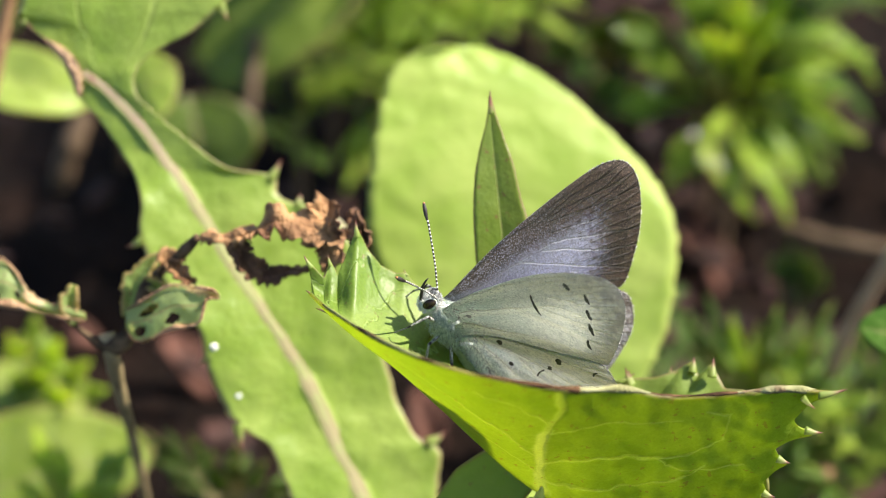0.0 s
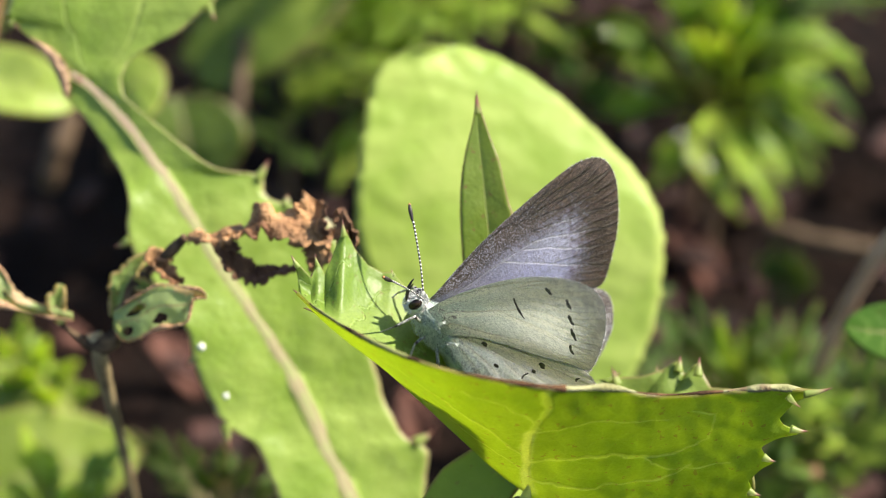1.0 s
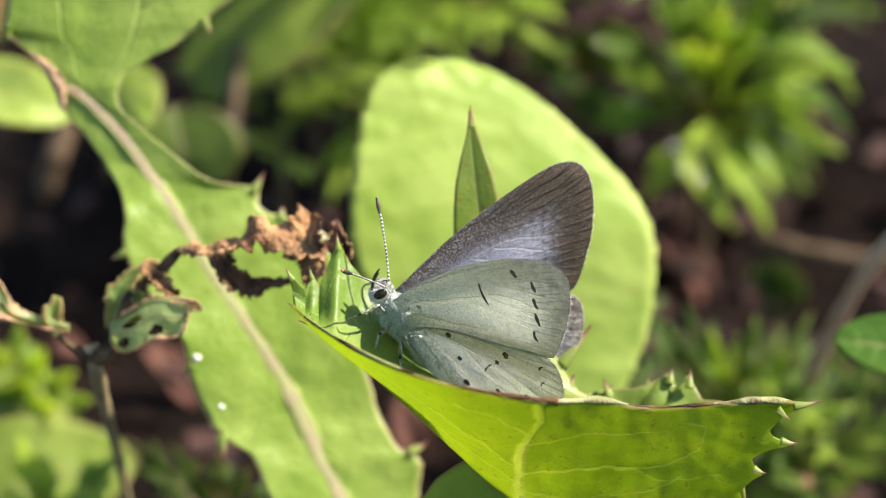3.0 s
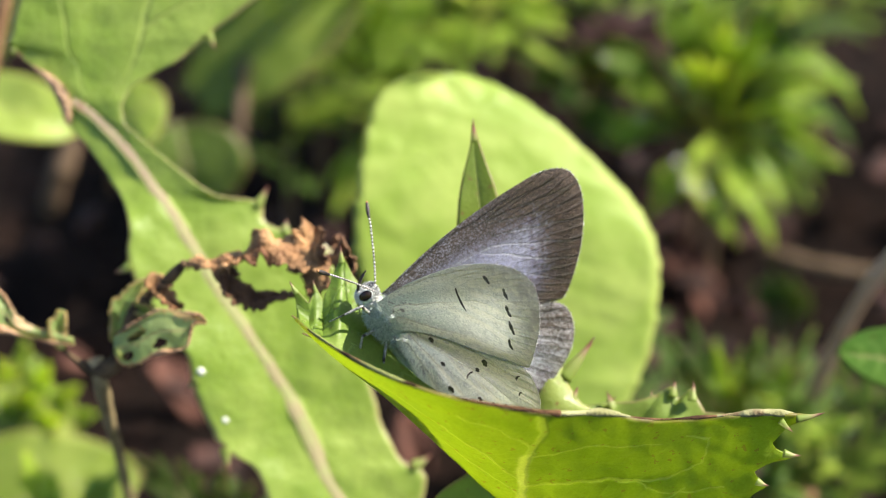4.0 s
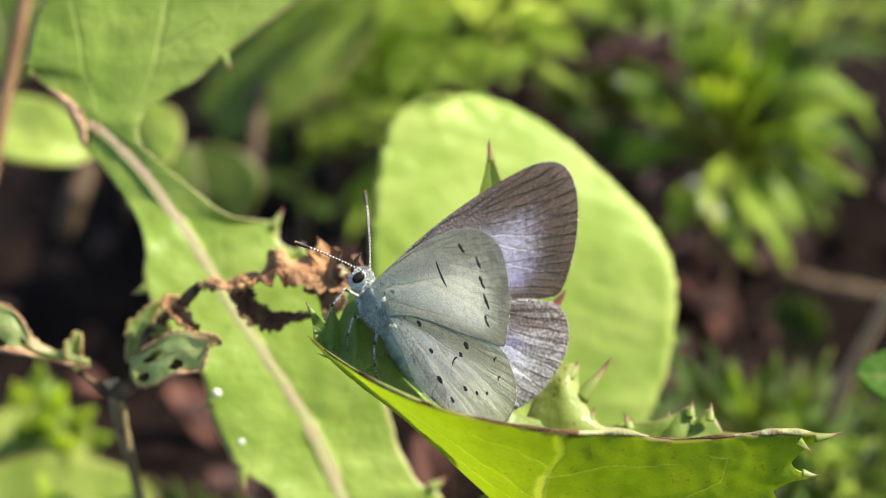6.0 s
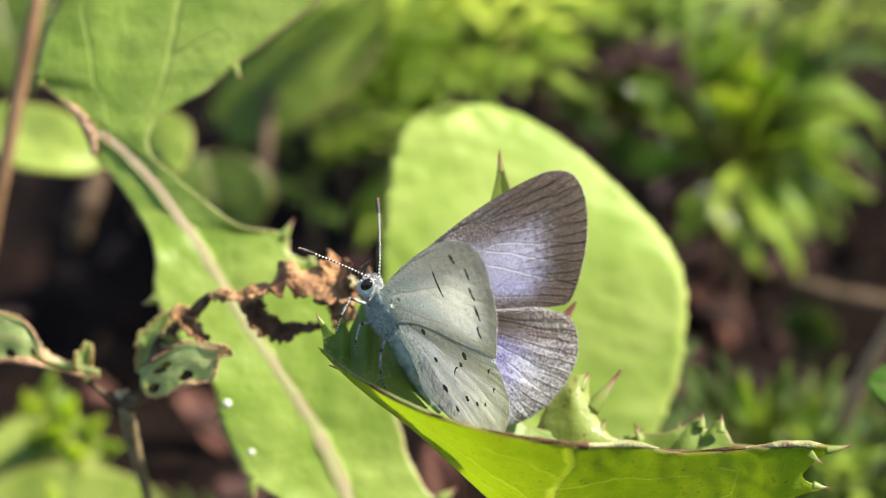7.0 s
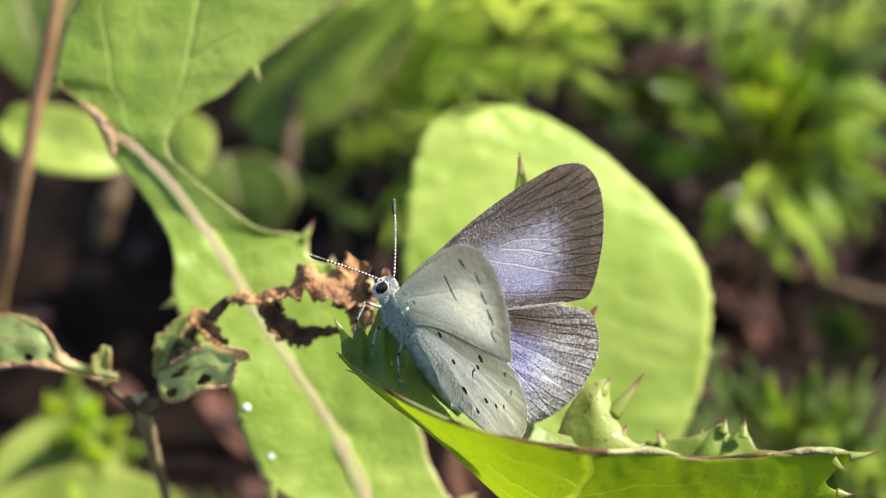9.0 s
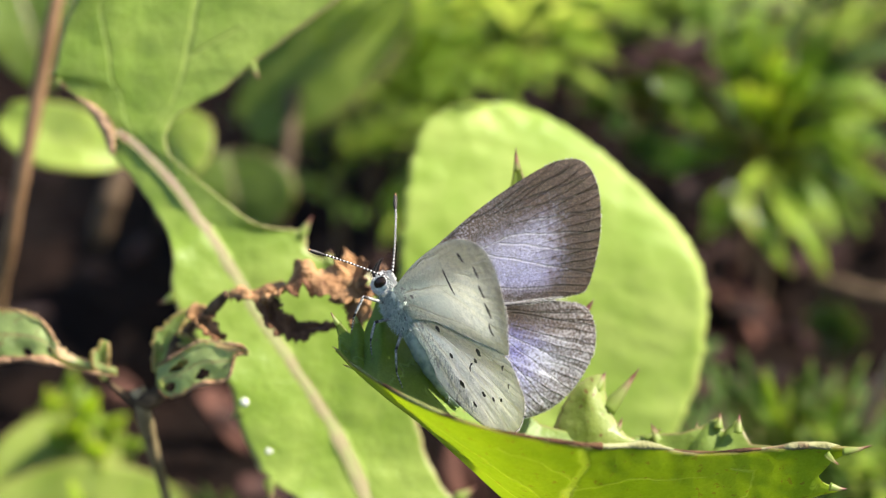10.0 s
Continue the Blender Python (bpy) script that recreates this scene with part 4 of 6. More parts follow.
# ---- background plants ----
def feather(length, seed, pairs=3, width=0.55, lift=0.3, wide=1.0, droop=-0.25):
    """A leaf cut into long finger-like lobes lying along +x, in millimetres of its own space."""
    rng = random.Random(seed)
    bm = bmesh.new()
    uv = bm.loops.layers.uv.verify()

    def lobe(p, d, l, w, up, start=0.5):
        d = Vector(d).normalized()
        side = d.cross(Vector((0, 0, 1))).normalized()
        pts = []
        sway = rng.uniform(-0.12, 0.12)
        for f, g in ((0, start), (0.25, 0.8), (0.55, 1.0), (0.82, 0.85), (0.94, 0.5), (1.0, 0.06)):
            q = Vector(p) + d * l * f + Vector((0, 0, up * l * f * f)) + side * sway * l * f * f
            pts.append((q - side * w * g * 0.5, q + Vector((0, 0, -0.2 * w * g)), q + side * w * g * 0.5))
        vs = [[bm.verts.new(a * MM) for a in row] for row in pts]
        for i in range(5):
            for j in range(2):
                f = bm.faces.new((vs[i][j], vs[i + 1][j], vs[i + 1][j + 1], vs[i][j + 1]))
                for lo, (a, b) in zip(f.loops, ((i, j), (i + 1, j), (i + 1, j + 1), (i, j + 1))):
                    lo[uv].uv = (b / 2, a / 5)

    def stem(f):
        return Vector((length * f * (1 - 0.1 * f), math.sin(f * 2 + seed) * length * 0.05, length * lift * (f - 0.8 * f * f)))

    w = length * 0.085 * wide
    for k in range(pairs):
        f = 0.38 + 0.5 * k / max(1, pairs - 1)
        p = stem(f)
        t = (stem(min(1, f + 0.05)) - stem(f - 0.05)).normalized()
        l = length * width * (1.0 - 0.35 * k / pairs)
        for s in (-1, 1):
            a = rng.uniform(0.45, 0.8)
            d = (t * math.cos(a) + Vector((-t.y, t.x, 0)) * s * math.sin(a) + Vector((0, 0, rng.uniform(-0.05, 0.25)))).normalized()
            lobe(p, d, l, w, droop)
            for e in (-1, 1):
                d2 = d + Vector((-d.y, d.x, 0)).normalized() * e * 0.55
                lobe(p + d * l * 0.42, d2, l * rng.uniform(0.40, 0.6), w * 0.85, droop)
    lobe(stem(0.86), stem(1) - stem(0.86), length * 0.42, w, droop)
    for k in range(6):
        lobe(stem(k / 6), stem((k + 1) / 6) - stem(k / 6), length * 0.19, length * 0.04 * wide, 0, 0.9)
    return bm


FEATHERS = {}


def feather_mesh(kind, material):
    key = (kind, material.name)
    if key not in FEATHERS:
        bm = feather((30, 26, 36)[kind % 3], kind * 13 + 3, (3, 2, 3)[kind % 3], (0.52, 0.60, 0.48)[kind % 3], wide=(0.78, 0.92, 0.68)[kind % 3], droop=(-0.22, -0.1, -0.35)[kind % 3])
        me = bpy.data.meshes.new("leaf")
        bm.to_mesh(me)
        bm.free()
        me.materials.append(material)
        FEATHERS[key] = me
    return FEATHERS[key]


def feathery_plant(base, count, size, seed, material, lean=(0, 0), rise=(15, 70)):
    """A rosette of divided leaves on thin stalks round one root."""
    rng = random.Random(seed)
    root = plan(base)
    depth = {FERN: "mid green", FERN_BRIGHT: "bright green", FERN_SHADED: "dark green", FERN_LOW: "shade-darkened green"}[material]
    top = empty("feathery_plant", depth + " low plant with finely divided leaves on soil", "plant", "feathery plants in the bed", at=root)
    hub = root.z
    bm = bmesh.new()
    part("crown", tube([(0, 0, -hub * 1000 - 2), (0, 0, -hub * 500), (0, 0, 1)], [0.7, 0.6, 0.5], 7, world=False, count=6), SHADED_STRAW, top, "short pale stem")
    bm.free()
    for k in range(round(count * 1.25)):
        az = k * 2.399 + rng.uniform(-0.3, 0.3)
        el = radians(rng.uniform(*rise))
        o = new("leaf", feather_mesh(rng.randrange(3), material))
        o.parent = top
        d = Vector((math.cos(az) * math.cos(el) + lean[0], math.sin(az) * math.cos(el) + lean[1], math.sin(el))).normalized()
        q = d.to_track_quat("X", "Z")
        sc = size * rng.uniform(0.75, 1.15)
        o.matrix_basis = Matrix.Translation(Vector((0, 0, rng.uniform(-2, 1) * MM))) @ q.to_matrix().to_4x4() @ pose(0, 0, 0, rng.uniform(-30, 30)) @ Matrix.Scale(sc, 4)
    return top


for base, count, size, seed, mat, rise in (
        ((46.24, 31.79, 120.0), 10, 0.9, 17, FERN, (15, 60)),
        ((-12.83, 20.57, 104.0), 8, 0.42, 5, FERN, (15, 60)), ((3.14, 28.76, 112.0), 12, 0.8, 6, FERN, (15, 60)), ((-16.53, 14.05, 100.0), 5, 0.5, 8, FERN_SHADED, (10, 50)),
        ((-5.83, 29.22, 116.0), 9, 0.7, 19, FERN, (15, 60)), ((11.88, 32.28, 124.0), 12, 0.8, 16, FERN_SHADED, (15, 60)),
        ((23.68, -24.99, 70.0), 9, 0.5, 11, FERN_SHADED, (25, 65)), ((39.81, -25.88, 68.0), 9, 0.55, 23, FERN_SHADED, (25, 70)),
       ):
    feathery_plant(base, count, size, seed, mat, rise=rise)


def fan_leaf(root, tip, width, seed, material, parent, arch):
    """A long-stalked leaf cut into strap-like fingers, from the plant's root to its tip, in plan millimetres."""
    rng = random.Random(seed)
    a, b = np.array(root, float), np.array(tip, float)
    l = float(np.linalg.norm(b - a))
    m = (a + b) / 2 + np.array((0, arch * l * 0.5, -arch * l))
    bm = tube([a, a * 0.5 + m * 0.5, m], [0.45, 0.4, 0.35], 6, count=8)

    def finger(p0, p1, p2, w):
        line = even([p0, p1, p2], 9)
        grid, uvs = [], []
        for i, c in enumerate(line):
            f = i / 8
            t = line[min(i + 1, 8)] - line[max(i - 1, 0)]
            side = np.array((-t[1], t[0], 0)) / (np.hypot(t[0], t[1]) + 1e-6)
            side = side + np.array((0, 0, rng_tilt))
            g = w * 0.5 * np.interp(f, [0, 0.25, 0.6, 0.85, 1], [0.35, 0.75, 1.0, 0.75, 0.12])
            grid.append([plan(c + side * g * k + np.array((0, 0, 0.22 * g * (1 - abs(k))))) for k in (-1, -0.5, 0, 0.5, 1)])
            uvs.append([(0.5 + 0.5 * k, f) for k in (-1, -0.5, 0, 0.5, 1)])
        sheet(grid, uvs, 0.2, bm)

    rng_tilt = rng.uniform(-0.3, 0.5)
    finger(a * 0.7 + m * 0.3, m, b, width)
    d = b - m
    n = np.array((-d[1], d[0], 0)) / np.hypot(d[0], d[1])
    for at, ang, ln in ((-0.1, 0.36, 0.8),):
        for e in (-1, 1):
            p = m + d * at + (m - (a + b) / 2) * 0.3 * (1 - at)
            k = ln * rng.uniform(0.8, 1.15)
            rng_tilt = rng.uniform(-0.4, 0.5)
            c, si = math.cos(ang), math.sin(ang) * np.linalg.norm(d)
            finger(p, p + (d * c + n * e * si) * k * 0.55 + np.array((0, 0, -0.5)), p + (d * c + n * e * si * 0.85) * k + np.array((0, -0.4, rng.uniform(-1, 2))), width * rng.uniform(0.5, 0.75))
    return part("leaf", bm, material, parent)


def fan_plant(label, root, tips, width, material, arch, seed):
    """A tuft of finger-cut leaves that arch out of one root."""
    top = empty("tufted_plant", label, "plant", "tufted plants in the bed")
    base = np.array(root)
    foot = AXES.transposed() @ (Vector((plan(base).x, plan(base).y, -0.014)) - CENTRE) / MM
    part("crown", tube([tuple(foot), tuple((Vector(root) + foot) / 2), tuple(root)], [0.9, 0.8, 0.6], 7, count=8), SHADED_STRAW, top, "short pale stem")
    for k, tip in enumerate(tips):
        fan_leaf(root, tip, width * (0.85 + 0.3 * ((k * 7) % 5) / 4), seed + k, material[k % len(material)], top, arch)
    return top


fan_plant("bright green tuft of finger-cut leaves with dark gaps", (31.9, 16.7, 106.0), [(30.1, 31.5, 92.0), (26.9, 31.4, 96.0), (33.4, 28.1, 90.0), (38.4, 27.4, 92.0), (44.2, 25.4, 94.0), (48.7, 22.1, 96.0), (45.0, 17.4, 92.0), (43.9, 7.7, 96.0), (48.5, 12.4, 100.0), (38.1, 4.1, 90.0), (33.1, 5.7, 92.0), (25.8, 6.9, 100.0), (19.7, 15.8, 102.0), (18.6, 26.1, 100.0), (21.6, 21.0, 94.0), (42.0, 32.6, 100.0)], 2.1, (FERN_BRIGHT, FERN, FERN_BRIGHT), 0.14, 100)
fan_plant("pale green tuft of finely cut leaves", (-5.6, 19.6, 108.0), [(-12.8, 24.9, 98.0), (-9.1, 21.6, 94.0), (-12.2, 17.2, 98.0), (-15.4, 20.4, 102.0), (-5.1, 26.5, 98.0), (-8.9, 12.5, 96.0), (-11.2, 6.2, 98.0), (-1.6, 26.1, 100.0), (-6.6, 16.6, 94.0)], 1.5, (FERN, FERN_SHADED), 0.12, 200)
fan_plant("mid green tuft of upright finger-cut leaves", (31.1, -19.9, 70.0), [(22.8, -5.7, 62.0), (25.8, -4.4, 64.0), (27.3, -6.4, 58.0), (30.4, -6.9, 60.0), (32.5, -5.4, 62.0), (35.1, -8.6, 60.0), (38.6, -5.2, 66.0), (40.3, -9.9, 64.0), (32.7, -12.7, 56.0), (29.3, -10.6, 56.0), (24.5, -10.7, 58.0), (42.4, -14.3, 64.0)], 1.3, (FERN_LOW, FERN_SHADED, FERN), 0.08, 300)
fan_plant("dark green low tuft of finger-cut leaves", (31.1, -25.6, 66.0), [(21.7, -14.2, 62.0), (24.7, -15.5, 58.0), (29.0, -15.9, 56.0), (33.8, -17.0, 56.0), (38.8, -17.3, 60.0), (26.9, -20.7, 56.0), (35.2, -22.5, 58.0)], 1.3, (FERN_LOW, FERN_SHADED), 0.08, 400)
fan_plant("tuft of finger-cut leaves, half shade put into their dark green", (-19.54, -25.71, 58.00), [(-23.37, -17.13, 52.00), (-25.71, -20.25, 52.00), (-19.15, -18.09, 54.00), (-16.35, -19.47, 52.00), (-21.07, -19.78, 50.00), (-13.22, -21.29, 52.00), (-28.38, -16.95, 56.00)], 1.2, (FERN_LOW, FERN_SHADED), 0.08, 700)
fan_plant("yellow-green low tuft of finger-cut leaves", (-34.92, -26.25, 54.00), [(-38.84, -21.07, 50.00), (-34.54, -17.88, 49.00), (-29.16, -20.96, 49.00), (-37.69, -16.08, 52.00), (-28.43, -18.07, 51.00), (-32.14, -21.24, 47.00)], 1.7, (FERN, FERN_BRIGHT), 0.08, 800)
fan_plant("olive green tuft, the shade of the bed put into its colour", (41.75, -8.00, 108.00), [(40.09, 1.05, 102.00), (38.12, -0.92, 102.00), (42.52, 0.07, 102.00), (44.48, -2.23, 102.00)], 1.6, (FERN_SHADED,), 0.06, 900)
fan_plant("yellow-green tuft of upright finger-cut leaves", (-41.61, -16.61, 72.00), [(-42.53, -8.24, 64.00), (-40.32, -6.42, 66.00), (-37.19, -8.71, 62.00), (-34.51, -11.01, 64.00), (-44.90, -11.11, 66.00), (-37.90, -11.33, 60.00), (-32.85, -13.77, 64.00), (-40.88, -11.87, 60.00), (-35.46, -14.04, 60.00)], 2.0, (FERN_BRIGHT, FERN), 0.08, 500)
fan_plant("yellow-green upright tuft of broad finger-cut leaves", (31.62, 17.27, 104.00), [(29.81, 31.86, 90.00), (27.11, 30.25, 92.00), (33.08, 30.88, 92.00), (31.00, 23.34, 86.00), (27.57, 23.55, 88.00)], 2.2, (FERN_BRIGHT, FERN), 0.12, 600)


def strap_plant(label, straps, seed):
    """A tuft of long, soft, strap-like leaves that arch over and hang."""
    top = empty("tufted_plant", label, "plant", "tufted plants in the bed")
    root = np.array(straps[0][0][0])
    foot = AXES.transposed() @ (Vector((plan(root).x, plan(root).y, -0.014)) - CENTRE) / MM
    part("crown", tube([tuple(foot), tuple((Vector(root) + foot) / 2), tuple(root)], [0.9, 0.8, 0.6], 7, count=8), SHADED_STRAW, top, "short pale stem")
    for k, (sp, w) in enumerate(straps):
        half = ragged([(0, 0.35 * w), (0.25, 0.8 * w), (0.6, w), (0.85, 0.8 * w), (1, 0.15 * w)], 30, 0.3, seed + k)
        part("leaf", blade([tuple(root)] + sp[1:], half, half[:], facing=(0.1, 0.6, -1), curl=0.25, ruffle=0.6, rows=60, half=4, seed=seed + k), (FERN, FERN_LOW, FERN_SHADED)[k % 3], top)
    return top


strap_plant("yellow-green tuft of long arching strap-like leaves", (
            ([(33.9, 16.5, 102.0), (35.3, 21.6, 94.0), (39.3, 23.6, 88.0), (44.3, 22.0, 88.0), (48.2, 18.0, 92.0)], 1.0),
            ([(33.2, 17.1, 102.0), (37.2, 16.2, 94.0), (41.3, 13.0, 92.0), (44.5, 9.0, 96.0)], 0.9),
            ([(33.7, 18.1, 106.0), (39.1, 20.1, 98.0), (44.5, 18.6, 96.0), (48.8, 14.3, 98.0)], 0.9),
            ([(31.6, 15.0, 100.0), (33.7, 10.8, 92.0), (36.2, 7.5, 90.0), (38.4, 2.9, 92.0)], 1.2),
            ([(34.8, 19.3, 104.0), (39.4, 25.7, 96.0), (45.8, 28.2, 96.0), (50.7, 26.5, 98.0)], 1.1),
            ([(33.9, 15.8, 102.0), (38.4, 14.3, 94.0), (41.0, 11.5, 94.0), (43.0, 7.2, 98.0)], 0.8),
            ([(31.6, 15.7, 100.0), (29.3, 11.4, 92.0), (31.8, 7.0, 92.0), (35.0, 3.2, 94.0)], 1.1),
            ([(32.5, 19.7, 102.0), (33.4, 25.4, 94.0), (35.9, 31.1, 94.0), (40.7, 34.0, 96.0)], 1.2),
            ([(31.0, 16.3, 100.0), (29.3, 19.6, 92.0), (27.8, 21.9, 90.0), (25.5, 24.6, 92.0)], 1.0)), 40)
fan_plant("tuft of finger-cut leaves, shade of the bed put into their dark green", (18.9, 22.6, 112.0), [(7.7, 27.2, 104.0), (11.6, 23.2, 104.0), (14.8, 19.7, 102.0), (18.3, 16.6, 104.0), (21.4, 15.8, 102.0), (24.2, 21.9, 104.0), (26.4, 26.7, 106.0), (17.6, 27.2, 104.0), (11.7, 28.1, 106.0), (22.2, 27.9, 104.0), (14.1, 24.1, 100.0)], 2.0, (FERN_SHADED, FERN_LOW), 0.1, 1100)


def simple_leaf(name, label, sp, width, material, seed, stalk=True, facing=(0, 0.4, -1), curl=0.1):
    top = empty(name, label, "leaf")
    w = [(s, width * math.sin(math.pi * min(1, 0.06 + 0.94 * s)) ** 0.6) for s in np.linspace(0, 1, 30)]
    part("blade", blade(sp, w, w, facing=facing, curl=curl, ruffle=0.7, rows=50, half=6, seed=seed), material, top)
    if stalk:
        a = np.array(sp[0])

        def behind(d, drop):
            k = (140 + a[2] + d) / (140 + a[2])
            return np.array((a[0] * k, a[1] * k - drop, a[2] + d))

        part("stalk", tube([a, behind(12, 1), behind(34, 6)], [0.4, 0.45, 0.5], 8), SHADED_STRAW, top)
    return top


simple_leaf("oval_leaf", "pale green oval leaf, out in the bed", [(-45.76, 18.22, 60.0), (-41.01, 16.16, 58.0), (-37.07, 15.01, 57.0), (-33.50, 13.74, 58.0)], 3.3, PALE, 61)
simple_leaf("oval_leaf", "small pale green oval leaf", [(-30.54, 12.94, 58.0), (-28.11, 15.20, 56.0), (-25.19, 17.32, 56.0)], 3.8, PALE, 62)
simple_leaf("oval_leaf", "mid green oval leaf in half shade", [(-25.52, 7.88, 82.0), (-25.89, 11.99, 80.0), (-26.78, 16.16, 80.0)], 6.5, OLIVE, 63)
simple_leaf("oval_leaf", "long olive green leaf in half shade", [(-26.26, 19.73, 94.0), (-19.75, 25.22, 92.0), (-13.46, 31.51, 92.0), (-7.87, 38.13, 94.0)], 6.5, YELLOWISH, 64)
simple_leaf("oval_leaf", "yellow-green broad leaf low in the bed", [(-52.27, -28.14, 60.00), (-43.05, -23.26, 60.00), (-34.92, -20.82, 60.00), (-27.90, -19.56, 61.00)], 6.5, LOWLEAF, 65, facing=(0.3, 0.5, -1))
simple_leaf("oval_leaf", "mid green leaf low in the bed", [(-47.32, -25.14, 62.00), (-41.70, -16.54, 64.00), (-35.41, -13.91, 66.00)], 6.0, LOWLEAF, 66, facing=(0.3, 0.5, -1))
simple_leaf("oval_leaf", "broad pale green leaf behind a dry stalk", [(-56.37, 48.08, 90.00), (-52.17, 38.39, 88.00), (-49.26, 30.70, 86.00), (-47.23, 23.55, 88.00)], 6.5, OLIVE, 69)
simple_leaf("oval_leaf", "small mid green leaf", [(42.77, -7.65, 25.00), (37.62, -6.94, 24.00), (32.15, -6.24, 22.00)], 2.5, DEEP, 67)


def stick(label, pts, radii, mat, name="twig", cat="twig"):
    return tagged(part(name, tube(pts, radii, 8, count=30, wobble=0.25), mat), label, cat)


stick("dry brown grass stalk standing in the bed", [(-35.26, 28.20, 36.0), (-36.66, 22.36, 37.0), (-39.02, 12.67, 39.0), (-42.00, 3.29, 44.0), (-48.48, -8.62, 60.0), (-56.11, -19.37, 84.0)], [0.6, 0.7, 0.75, 0.8], STRAW, "grass_stalk", "stalk")
stick("dead brown twig lying across the soil", [(39.43, 2.71, 104.0), (45.29, 0.72, 100.0), (54.77, -0.90, 96.0)], [0.9, 1.0, 0.8], SHADED_STRAW)
stick("pale tan dead stalk leaning over the soil", [(42.24, 3.01, 42.0), (39.54, -1.46, 46.0), (37.27, -7.76, 52.0), (37.20, -11.87, 60.0)], [0.7, 0.75, 0.8, 0.7], PALESTRAW, "dead_stalk", "stalk")
stick("dead stalk among the leaves, shade put into its straw colour", [(-20.69, 23.96, 92.0), (-21.45, 15.03, 90.0), (-22.78, 7.68, 94.0)], [0.7, 0.8, 0.7], SHADED_STRAW, "dead_stalk", "stalk")
stick("dead stalk, the shade of the bed put into its straw colour", [(-39.19, 14.90, 88.0), (-40.74, 11.19, 88.0), (-42.34, 6.92, 90.0)], [1.2, 1.5, 1.2], SHADED_STRAW, "dead_stalk", "stalk")


def bark_piece(label, sp, width, seed):
    top = tagged(part("bark_piece", blade(sp, ragged([(0, width * 0.5), (0.4, width), (0.8, width * 0.8), (1, width * 0.4)], 20, 0.35, seed), ragged([(0, width * 0.5), (0.5, width), (1, width * 0.4)], 20, 0.35, seed + 1), facing=(0.2, 0.5, -1), curl=0.35, ruffle=0.8, rows=30, half=5, seed=seed, thick=0.8), BARK), label, "bark", "bark pieces on the soil")
    return top


BARK = plain_material("red_bark", (0.065, 0.026, 0.018), (0.15, 0.065, 0.045), 220, 0.8, 0.6)
bark_piece("upright reddish brown piece of bark on the soil", [(32.66, 3.83, 112.0), (31.70, 0.75, 112.0), (31.84, -1.98, 112.0), (32.51, -6.10, 113.0)], 2.2, 71)
bark_piece("reddish brown bark strip under the leaves", [(35.25, 17.49, 112.0), (38.36, 15.32, 110.0), (42.43, 12.95, 110.0), (44.82, 10.32, 112.0)], 1.5, 73)
bark_piece("flat reddish brown bark piece on dark soil", [(26.71, 4.51, 112.0), (29.45, 2.12, 112.0), (31.40, -1.31, 114.0)], 2.6, 75)
bark_piece("small reddish brown bark piece beside a leaf", [(-2.37, -15.12, 84.0), (-1.94, -18.46, 84.0), (-0.85, -21.90, 85.0)], 2.4, 79)
bark_piece("dark red bark piece in the shade", [(-31.07, -10.00, 92.0), (-27.93, -12.52, 92.0), (-26.15, -16.36, 93.0)], 2.2, 81)
bark_piece("reddish brown bark piece under low leaves", [(-45.68, -15.93, 96.00), (-43.44, -15.29, 96.00), (-40.74, -16.00, 97.00)], 2.2, 83)
bark_piece("tan curled scrap of bark among leaves", [(-39.76, -10.01, 76.00), (-37.83, -8.69, 75.00), (-35.84, -9.60, 76.00)], 1.6, 85)
bark_piece("dark reddish brown bark lump on the soil", [(30.81, 0.07, 112.00), (32.86, -1.98, 112.00), (34.02, -4.73, 113.00)], 2.4, 87)
stick("broken end of a pale brown twig", [(33.85, -24.52, 66.0), (35.93, -22.51, 62.0), (37.09, -21.53, 60.0)], [0.6, 0.8, 0.75], STRAW)


def leaf_points():
    """All points and faces of the feathery leaves, to lay drops on those that see the sun."""
    points, faces = [], []
    for plant in [o for o in scene.objects if o.name.startswith(("feathery_plant", "tufted_plant"))]:
        for leaf in plant.children:
            m, k = plant.matrix_basis @ leaf.matrix_basis, len(points)
            points += [m @ v.co for v in leaf.data.vertices]
            faces += [[k + i for i in f.vertices] for f in leaf.data.polygons]
    sight = []
    for p in points:
        q = AXES.transposed() @ (p - CENTRE) / MM
        sight.append((q.x * 140 / (140 + q.z), q.y * 140 / (140 + q.z)))
    return points, sight, BVHTree.FromPolygons(points, faces)


LEAF_POINTS, SIGHT, LEAF_TREE = leaf_points()


def water_drop(at, r):
    """A flat drop on the leaf point nearest to the line of sight through at."""
    found = sorted((math.hypot(a - at[0] * 140 / (140 + at[2]), b - at[1] * 140 / (140 + at[2])), i) for i, (a, b) in enumerate(SIGHT))
    eye = AXES @ Vector((0, 0, -1))
    spot = LEAF_POINTS[found[0][1]]
    for d, i in found[:400]:
        p = LEAF_POINTS[i]
        if all(LEAF_TREE.ray_cast(p + way * 0.5 * MM, way)[0] is None for way in (SUN, eye)):
            spot = p
            break
    bm = bmesh.new()
    bmesh.ops.create_uvsphere(bm, u_segments=20, v_segments=12, radius=r * MM)
    o = part("water_drop", bm, WATER)
    facing = (SUN + AXES @ Vector((0, 0, -1))).normalized()
    o.matrix_basis = Matrix.Translation(spot + facing * 0.35 * r * MM) @ facing.to_track_quat("Z", "Y").to_matrix().to_4x4() @ Matrix.Diagonal((1, 1, 0.3, 1))
    return tagged(o, "clear water drop on a leaf", "water drop", "water drops on the leaves")


